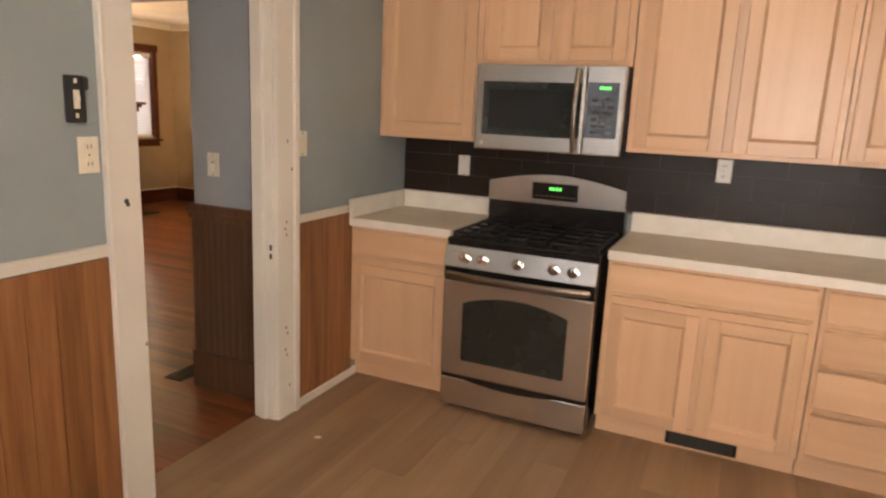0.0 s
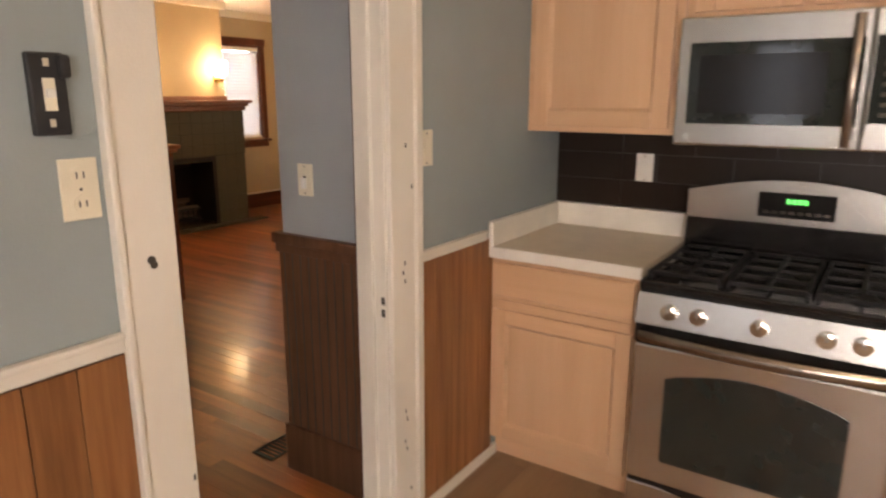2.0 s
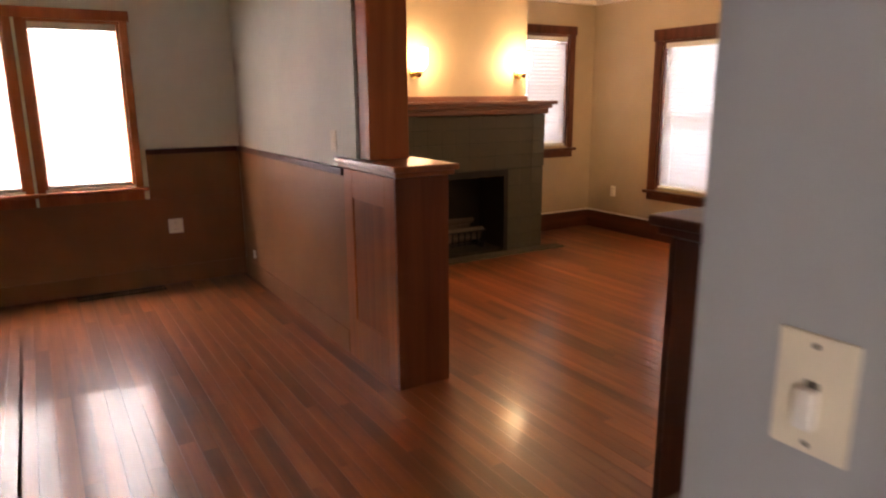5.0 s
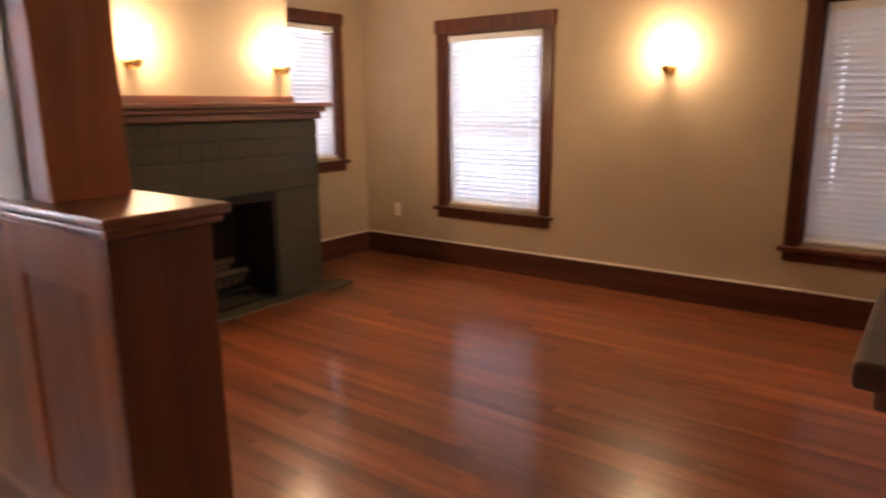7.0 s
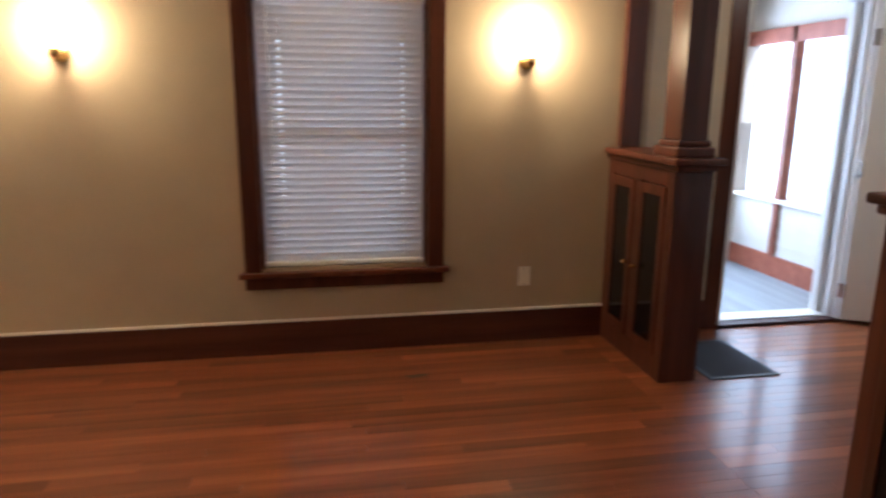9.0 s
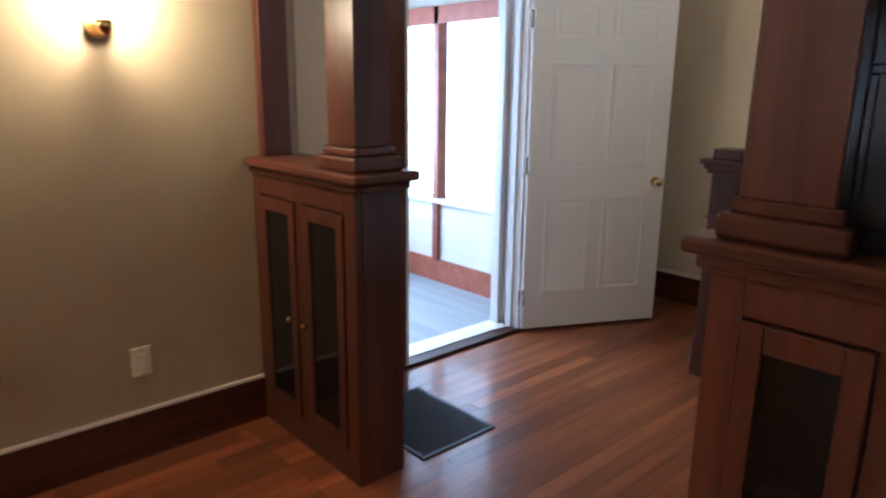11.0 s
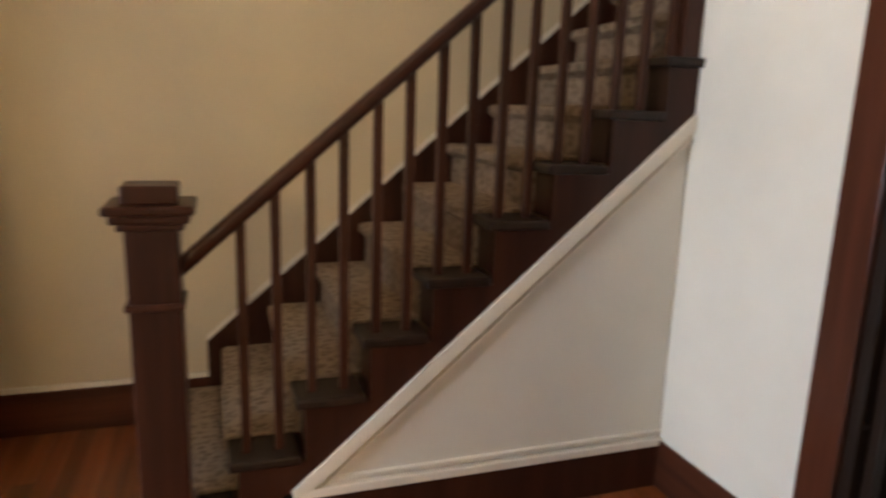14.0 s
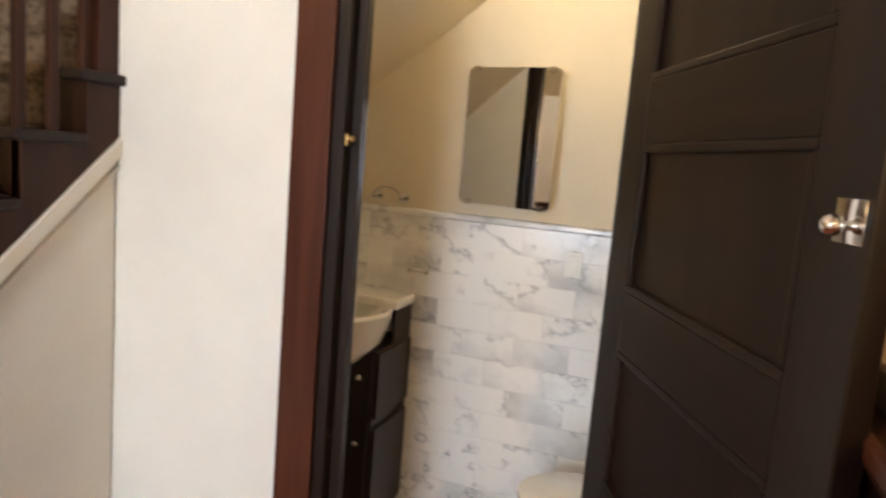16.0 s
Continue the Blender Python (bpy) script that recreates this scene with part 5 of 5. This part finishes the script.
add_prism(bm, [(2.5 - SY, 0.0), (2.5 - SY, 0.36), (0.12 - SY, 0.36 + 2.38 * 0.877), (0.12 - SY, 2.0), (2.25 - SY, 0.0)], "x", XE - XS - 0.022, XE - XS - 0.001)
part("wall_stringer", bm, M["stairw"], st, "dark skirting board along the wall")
bm = bmesh.new()
add_prism(bm, [(2.5 - SY, 0.36), (2.5 - SY, 0.385), (0.12 - SY, 0.385 + 2.38 * 0.877), (0.12 - SY, 0.36 + 2.38 * 0.877)], "x", XE - XS - 0.018, XE - XS - 0.001)
part("wall_stringer_strip", bm, M["trim"], st, "thin white strip along the skirting")
bm = bmesh.new()
add_prism(bm, [(2.20 - SY, 0.195), (2.18 - SY, 0.225), (0.86 - SY, 1.38), (0.86 - SY, 0.17), (2.20 - SY, 0.17)], "x", 0.004, 0.03)
part("side_panel", bm, M["panel_grey"], st, "warm white triangular panel under the stairs")
bm = bmesh.new()
add_prism(bm, [(2.245 - SY, 0.20), (0.86 - SY, 1.412), (0.86 - SY, 1.357), (2.18 - SY, 0.20)], "x", -0.022, 0.004)
add_prism(bm, [(2.15 - SY, 0.20), (0.86 - SY, 1.330), (0.86 - SY, 1.313), (2.13 - SY, 0.20)], "x", -0.012, 0.004)
add_box(bm, (-0.022, 0.004, 0.862 - SY, 2.24 - SY, 0.17, 0.202), 0.004)
add_box(bm, (-0.012, 0.004, 0.862 - SY, 2.13 - SY, 0.216, 0.23), 0.003)
part("panel_moulding", bm, M["trim"], st, "white moulding round the panel")
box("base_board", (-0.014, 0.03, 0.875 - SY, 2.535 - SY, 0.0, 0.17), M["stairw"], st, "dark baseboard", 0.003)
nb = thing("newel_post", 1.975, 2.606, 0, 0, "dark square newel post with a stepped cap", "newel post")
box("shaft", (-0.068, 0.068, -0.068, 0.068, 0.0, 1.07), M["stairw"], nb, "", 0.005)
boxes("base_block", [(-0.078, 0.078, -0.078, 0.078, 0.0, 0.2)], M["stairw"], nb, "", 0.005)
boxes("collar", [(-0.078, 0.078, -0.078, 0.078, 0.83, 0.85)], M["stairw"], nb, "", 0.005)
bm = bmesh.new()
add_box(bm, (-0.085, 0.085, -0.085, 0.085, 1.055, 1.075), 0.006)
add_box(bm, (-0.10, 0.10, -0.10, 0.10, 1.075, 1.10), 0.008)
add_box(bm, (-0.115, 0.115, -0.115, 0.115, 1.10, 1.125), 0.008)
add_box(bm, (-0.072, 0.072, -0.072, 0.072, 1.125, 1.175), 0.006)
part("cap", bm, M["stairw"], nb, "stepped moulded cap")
RZ0 = 0.965


def rail_z(y):
    return RZ0 + (2.47 - y) * 0.885


hr = thing("stair_railing", 1.995, 2.535, 0, 0, "dark wooden handrail on square balusters", "railing")
bm = bmesh.new()
add_prism(bm, [(0.0, rail_z(2.535)), (0.0, rail_z(2.535) + 0.06), (-1.66, rail_z(0.875) + 0.06), (-1.66, rail_z(0.875))], "x", -0.032, 0.032)
es = [e for e in bm.edges if abs(e.verts[0].co.x - e.verts[1].co.x) < 0.001 and abs(e.verts[0].co.y - e.verts[1].co.y) > 0.5]
bmesh.ops.bevel(bm, geom=es, offset=0.016, segments=3, affect="EDGES", profile=0.5)
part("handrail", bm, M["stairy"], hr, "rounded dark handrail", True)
for n in range(2, 10):
    yn, zn = nose(n)
    for k in (0.055, 0.155):
        yb = yn - k
        bm = bmesh.new()
        add_box(bm, (-0.014, 0.014, yb - 2.535 - 0.014, yb - 2.535 + 0.014, zn, rail_z(yb) + 0.02), 0.003)
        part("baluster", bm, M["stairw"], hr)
boxes("wall_post", [(-0.04, 0.04, 0.862 - 2.535, 0.93 - 2.535, 1.45, 2.5)], M["stairw"], hr, "dark half post against the wall end", 0.004)

# ---------------------------------------------------------------- washroom
door_b = tagged(boxes("door_3", [(0.43, 0.448, 0.775, 0.865, 0, 2.05), (1.17, 1.205, 0.775, 0.865, 0, 2.05), (0.448, 1.17, 0.775, 0.865, 2.03, 2.05)], M["espresso"], None, "", 0.003), "dark wooden washroom door frame", "door frame", "", "structure")
boxes("casing", [(1.205, 1.322, 0.86, 0.882, 0, 2.05), (0.315, 0.43, 0.86, 0.882, 0, 2.05), (0.305, 1.332, 0.86, 0.886, 2.05, 2.17)], M["dark"], door_b, "dark red wooden casing", 0.003)
boxes("door_stop", [(1.14, 1.17, 0.79, 0.825, 0, 2.03)], M["espresso"], door_b, "", 0.003)
bm = bmesh.new()
add_box(bm, (1.16, 1.171, 0.828, 0.86, 1.44, 1.475), 0.002)
add_ball(bm, (1.157, 0.845, 1.46), 0.011)
part("strike_latch", bm, M["brass"], door_b, "worn brass latch keeper")
for zz in (0.62, 1.02):
    bm = bmesh.new()
    add_cyl(bm, (1.1685, 0.845, zz), 0.008, 0.004, "x", 10)
    part("screw_head", bm, M["chrome"], door_b)
bl = thing("washroom_door", 0.425, 0.89, 0, 114, "dark wooden four-panel washroom door standing open", "door")
for x0, x1 in ((0.0, 0.115), (0.705, 0.82)):
    box("stile", (x0, x1, -0.018, 0.018, 0.02, 2.03), M["espresso"], bl, "", 0.003)
for z0, z1 in ((0.02, 0.30), (0.61, 0.74), (1.05, 1.18), (1.49, 1.62), (1.93, 2.03)):
    box("rail", (0.115, 0.705, -0.0175, 0.0175, z0, z1), M["espressox"], bl, "", 0.003)
for z0, z1 in ((0.30, 0.61), (0.74, 1.05), (1.18, 1.49), (1.62, 1.93)):
    pn = box("panel", (0.115, 0.705, -0.006, 0.006, z0, z1), M["espresso"], bl, "", 0)
    for sd in (-1, 1):
        for bx in ((0.115, 0.705, z0, z0 + 0.016), (0.115, 0.705, z1 - 0.016, z1), (0.115, 0.131, z0 + 0.016, z1 - 0.016), (0.689, 0.705, z0 + 0.016, z1 - 0.016)):
            box("panel_moulding", (bx[0], bx[1], sd * 0.0125 - 0.0058, sd * 0.0125 + 0.0058, bx[2], bx[3]), M["espresso"], pn, "", 0.005)
bm = bmesh.new()
add_box(bm, (0.755, 0.812, 0.018, 0.021, 1.405, 1.435), 0.001)
add_cyl(bm, (0.785, 0.026, 1.42), 0.006, 0.055, "x", 10)
add_ball(bm, (0.78, 0.031, 1.405), 0.010)
part("bolt_latch", bm, M["chrome"], bl, "chrome sliding bolt")
bm = bmesh.new()
add_cyl(bm, (0.785, -0.028, 1.39), 0.006, 0.024, "y", 10)
add_box(bm, (0.76, 0.81, -0.021, -0.018, 1.37, 1.42), 0.001)
add_ball(bm, (0.785, -0.04, 1.39), 0.013)
part("knob", bm, M["chrome"], bl, "chrome latch knob", True)
tw = struct("wall_tile_washroom", [(0.20, 1.87, 0.115, 0.120, 0.0, 1.21)], M["marble"], "pale grouted backing of the marble tiles", "wall tile")
bm = bmesh.new()
add_box(bm, (-0.1018, 0.1018, 0, 0.004, 0, 0.1005), 0.001)
mt = finish("marble_tile", bm, M["marble"])
for j in range(12):
    for i in range(9):
        cx = 0.21 + 0.102 * (j % 2) + i * 0.205
        if 0.30 < cx < 1.77:
            piece("tile", mt, tw, cx, 0.119, -0.014 + j * 0.102)
bm = bmesh.new()
add_box(bm, (0.20, 1.87, 0.115, 0.145, 1.21, 1.235), 0.008)
tagged(part("tile_cap", bm, M["marble"]), "white pencil moulding over the marble tiles", "trim", "", "structure")
mr = thing("wall_mirror", 0.905, 0.152, 1.278, -8, "frameless rectangular mirror with chrome clips", "mirror")
bm = bmesh.new()
add_box(bm, (-0.173, 0.173, 0.0, 0.008, 0.0, 0.485), 0.0)
es = [e for e in bm.edges if abs(e.verts[0].co.y - e.verts[1].co.y) > 0.001]
bmesh.ops.bevel(bm, geom=es, offset=0.02, segments=4, affect="EDGES", profile=0.5)
part("glass", bm, M["mirror"], mr, "silvered glass")
for cx in (-0.14, 0.14):
    for cz in (-0.004, 0.469):
        box("clip", (cx - 0.012, cx + 0.012, 0.0, 0.012, cz, cz + 0.02), M["chrome"], mr, "", 0.002)
tr_ = thing("towel_holder", 1.353, 0.12, 1.268, 0, "chrome towel holder on two posts", "towel holder")
for cx in (-0.055, 0.055):
    bm = bmesh.new()
    add_cyl(bm, (cx, 0.006, 0), 0.018, 0.012, "y", 16)
    add_cyl(bm, (cx, 0.03, 0), 0.008, 0.05, "y", 10)
    add_ball(bm, (cx, 0.055, 0), 0.012)
    part("post", bm, M["chrome"], tr_, "", True)
bm = bmesh.new()
for i in range(14):
    a = math.pi * i / 13
    add_ball(bm, (0.055 * math.cos(a), 0.055, 0.04 * math.sin(a)), 0.006, n=8)
part("ring", bm, M["chrome"], tr_, "", True)
hk = thing("paper_holder", 1.213, 0.13, 1.0, 0, "small chrome holder on the marble tile", "paper holder")
bm = bmesh.new()
for cx in (-0.035, 0.035):
    add_ball(bm, (cx, 0.02, 0), 0.010, n=10)
    add_cyl(bm, (cx, 0.008, 0), 0.006, 0.018, "y", 8)
add_cyl(bm, (0, 0.022, 0), 0.004, 0.07, "x", 8)
part("bar", bm, M["chrome"], hk, "", True)
sw = plate("wall_outlet", 0.636, 0.13, 1.10, 180, "white socket on the marble tile", "outlet", "rocker", "whitep", 0.06, 0.09)
vn = thing("vanity_cabinet", 1.535, 0.275, 0, 0, "espresso vanity cabinet with chrome knobs", "vanity")
boxes("carcass", [(-0.30, 0.30, -0.15, 0.15, 0.08, 0.745), (-0.30, -0.285, -0.15, 0.0, 0.745, 0.87), (0.285, 0.30, -0.15, 0.0, 0.745, 0.87)], M["espresso"], vn, "", 0.003)
box("plinth", (-0.27, 0.28, -0.15, 0.13, 0.0, 0.08), M["espresso"], vn, "", 0.002)
for a, b in ((-0.295, -0.005), (0.005, 0.295)):
    d = boxes("door", [(a, b, 0.15, 0.165, 0.10, 0.50), (a, b, 0.15, 0.165, 0.52, 0.74)], M["espresso"], vn, "", 0.004)
boxes("side_panel", [(-0.312, -0.30, -0.14, 0.14, 0.10, 0.46), (-0.312, -0.30, -0.14, 0.14, 0.50, 0.74)], M["espresso"], vn, "", 0.004)
for cx, cz in ((-0.26, 0.42), (-0.26, 0.66), (0.03, 0.42), (-0.03, 0.66)):
    bm = bmesh.new()
    add_cyl(bm, (cx, 0.175, cz), 0.005, 0.02, "y", 8)
    add_ball(bm, (cx, 0.187, cz), 0.012, n=10)
    part("knob", bm, M["chrome"], vn, "chrome knob", True)
bs = thing("wash_basin", 1.535, 0.275, 0.80, 0, "white porcelain wash basin with a bowed front", "basin")
bm = bmesh.new()
add_box(bm, (-0.315, 0.30, -0.15, 0.02, 0.072, 0.110), 0.012)
part("deck", bm, M["porcelain"], bs)
bm = bmesh.new()
add_lathe(bm, (-0.085, 0.16, -0.125), [(0.07, 0.0), (0.15, 0.03), (0.22, 0.10), (0.25, 0.19), (0.255, 0.21), (0.24, 0.218), (0.215, 0.20), (0.17, 0.12), (0.08, 0.08), (0.02, 0.075)], 32, (1.0, 0.92))
part("bowl", bm, M["porcelain"], bs, "", True)
wc = thing("toilet", 0.42, 0.44, 0, 0, "white toilet with a closed lid", "toilet")
bm = bmesh.new()
add_lathe(bm, (0.05, 0, 0), [(0.10, 0.0), (0.11, 0.03), (0.09, 0.12), (0.12, 0.25), (0.175, 0.36), (0.18, 0.385)], 28, (1.15, 0.95))
part("bowl", bm, M["porcelain"], wc, "", True)
bm = bmesh.new()
add_lathe(bm, (0.05, 0, 0.387), [(0.182, 0), (0.187, 0.008), (0.187, 0.022), (0.172, 0.032), (0.01, 0.034)], 28, (1.17, 0.96))
part("lid", bm, M["porcelain"], wc, "closed cream lid", True)
box("tank", (-0.215, -0.09, -0.2, 0.2, 0.36, 0.74), M["porcelain"], wc, "", 0.02)
box("tank_lid", (-0.218, -0.08, -0.21, 0.21, 0.742, 0.775), M["porcelain"], wc, "", 0.01)
box("tank_support", (-0.19, -0.08, -0.09, 0.09, 0.0, 0.36), M["porcelain"], wc, "", 0.02)
# washroom lamp stays above the view, added to hold its fill bulb
lamp_b = thing("unseen_ceiling_lamp", 0.62, 0.45, 2.30, 0, "unseen small frosted globe lamp added to light the washroom", "lamp")
bm = bmesh.new()
add_lathe(bm, (0, 0, -0.2), [(0.03, 0.0), (0.07, 0.03), (0.085, 0.08), (0.07, 0.14), (0.05, 0.17)])
gb = part("globe", bm, shade_m, lamp_b, "frosted glass globe", True)
gb.visible_shadow = False
bm = bmesh.new()
add_cyl(bm, (0, 0, -0.015), 0.06, 0.03)
part("base", bm, M["chrome"], lamp_b)
# hall lamp likewise added out of view, to brighten hall and stairs
lamp_h = thing("unseen_ceiling_lamp", 1.6, 2.2, 2.5, 0, "unseen frosted bowl lamp added to light the hall", "lamp")
bm = bmesh.new()
add_lathe(bm, (0, 0, -0.2), [(0.03, 0.0), (0.10, 0.03), (0.14, 0.09), (0.13, 0.16)])
gb = part("bowl", bm, shade_m, lamp_h, "frosted glass bowl", True)
gb.visible_shadow = False
bm = bmesh.new()
add_cyl(bm, (0, 0, -0.02), 0.14, 0.04)
part("base", bm, M["brass"], lamp_h)


# ---------------------------------------------------------------- floor boards
rng = random.Random(4)
LENS_ = (0.9, 1.25, 1.6, 2.1)
PW = 0.074
plank_me = {l: quick_box("floor_plank", l - 0.0012, PW - 0.0012, 0.012, M["floor"], 0) for l in LENS_}


def lay_rows(x0, x1, y0, y1, parent):
    """Whole planks in rows along x; returns what is left over at the ends."""
    rest = []
    y = y0
    while y < y1 - 0.01:
        x = x0
        first = rng.uniform(0.2, 1.0)
        rest.append((x, x + first, y))
        x += first
        while True:
            l = rng.choice(LENS_)
            if x + l > x1:
                break
            piece("floor_plank", plank_me[l], parent, x + l / 2, y + PW / 2, -0.012)
            x += l
        rest.append((x, x1, y))
        y += PW
    return rest


def join_rest(name, rest, mat, label, w=PW):
    verts, faces = [], []
    for a, b, y in rest:
        if b - a < 0.01:
            continue
        k = len(verts)
        x0, x1, y0, y1 = a + 0.0006, b - 0.0006, y + 0.0006, y + w - 0.0006
        verts += [(x0, y0, -0.012), (x1, y0, -0.012), (x1, y1, -0.012), (x0, y1, -0.012), (x0, y0, 0), (x1, y0, 0), (x1, y1, 0), (x0, y1, 0)]
        faces += [(k + 4, k + 5, k + 6, k + 7), (k, k + 1, k + 5, k + 4), (k + 1, k + 2, k + 6, k + 5), (k + 2, k + 3, k + 7, k + 6), (k + 3, k, k + 4, k + 7)]
    me = bpy.data.meshes.new(name)
    me.from_pydata(verts, [], faces)
    me.materials.append(mat)
    ob = new(name, me)
    return tagged(ob, label, "floor boards", "", "stuff")


rest = lay_rows(XW + 0.02, -0.12, -1.92, 3.68, floor)
rows_more = []
y = -3.9
while y < -1.93:
    x = XW
    while x < -0.13:
        l = min(rng.uniform(0.6, 2.2), -0.12 - x)
        rows_more.append((x, x + l, y))
        x += l
    y += PW
rest += lay_rows(-0.12, XE, 0.152, 3.68, floor)


def island_floor():
    m = M["floor"].copy()
    m.name = "polished_fir_floor_joined"
    t = m.node_tree
    for n in list(t.nodes):
        if n.type == "OBJECT_INFO":
            g = t.nodes.new("ShaderNodeNewGeometry")
            for l in list(n.outputs["Random"].links):
                t.links.new(g.outputs["Random Per Island"], l.to_socket)
            t.nodes.remove(n)
    return m


M["floor_joined"] = island_floor()
join_rest("floor_boards", rest + rows_more, M["floor_joined"], "polished red-brown strip floor boards")
VL, VW = 1.2, 0.15
vme = {l: quick_box("vinyl_plank", VW - 0.001, l - 0.001, 0.010, M["vinyl"], 0.0006) for l in (1.2, 0.8, 0.4)}
i = 0
x = -0.12
while x < 3.6:
    y = -4.6
    first = (1.2, 0.4, 0.8)[i % 3]
    while y < 0.0:
        l = first if y == -4.6 else VL
        while y + l > 0.05 and l > 0.4:
            l = round(l - 0.4, 1)
        piece("vinyl_plank", vme[l], floor_kitchen, x + VW / 2, y + l / 2, -0.010)
        y += l
        if y > -0.3:
            break
    x += VW
    i += 1
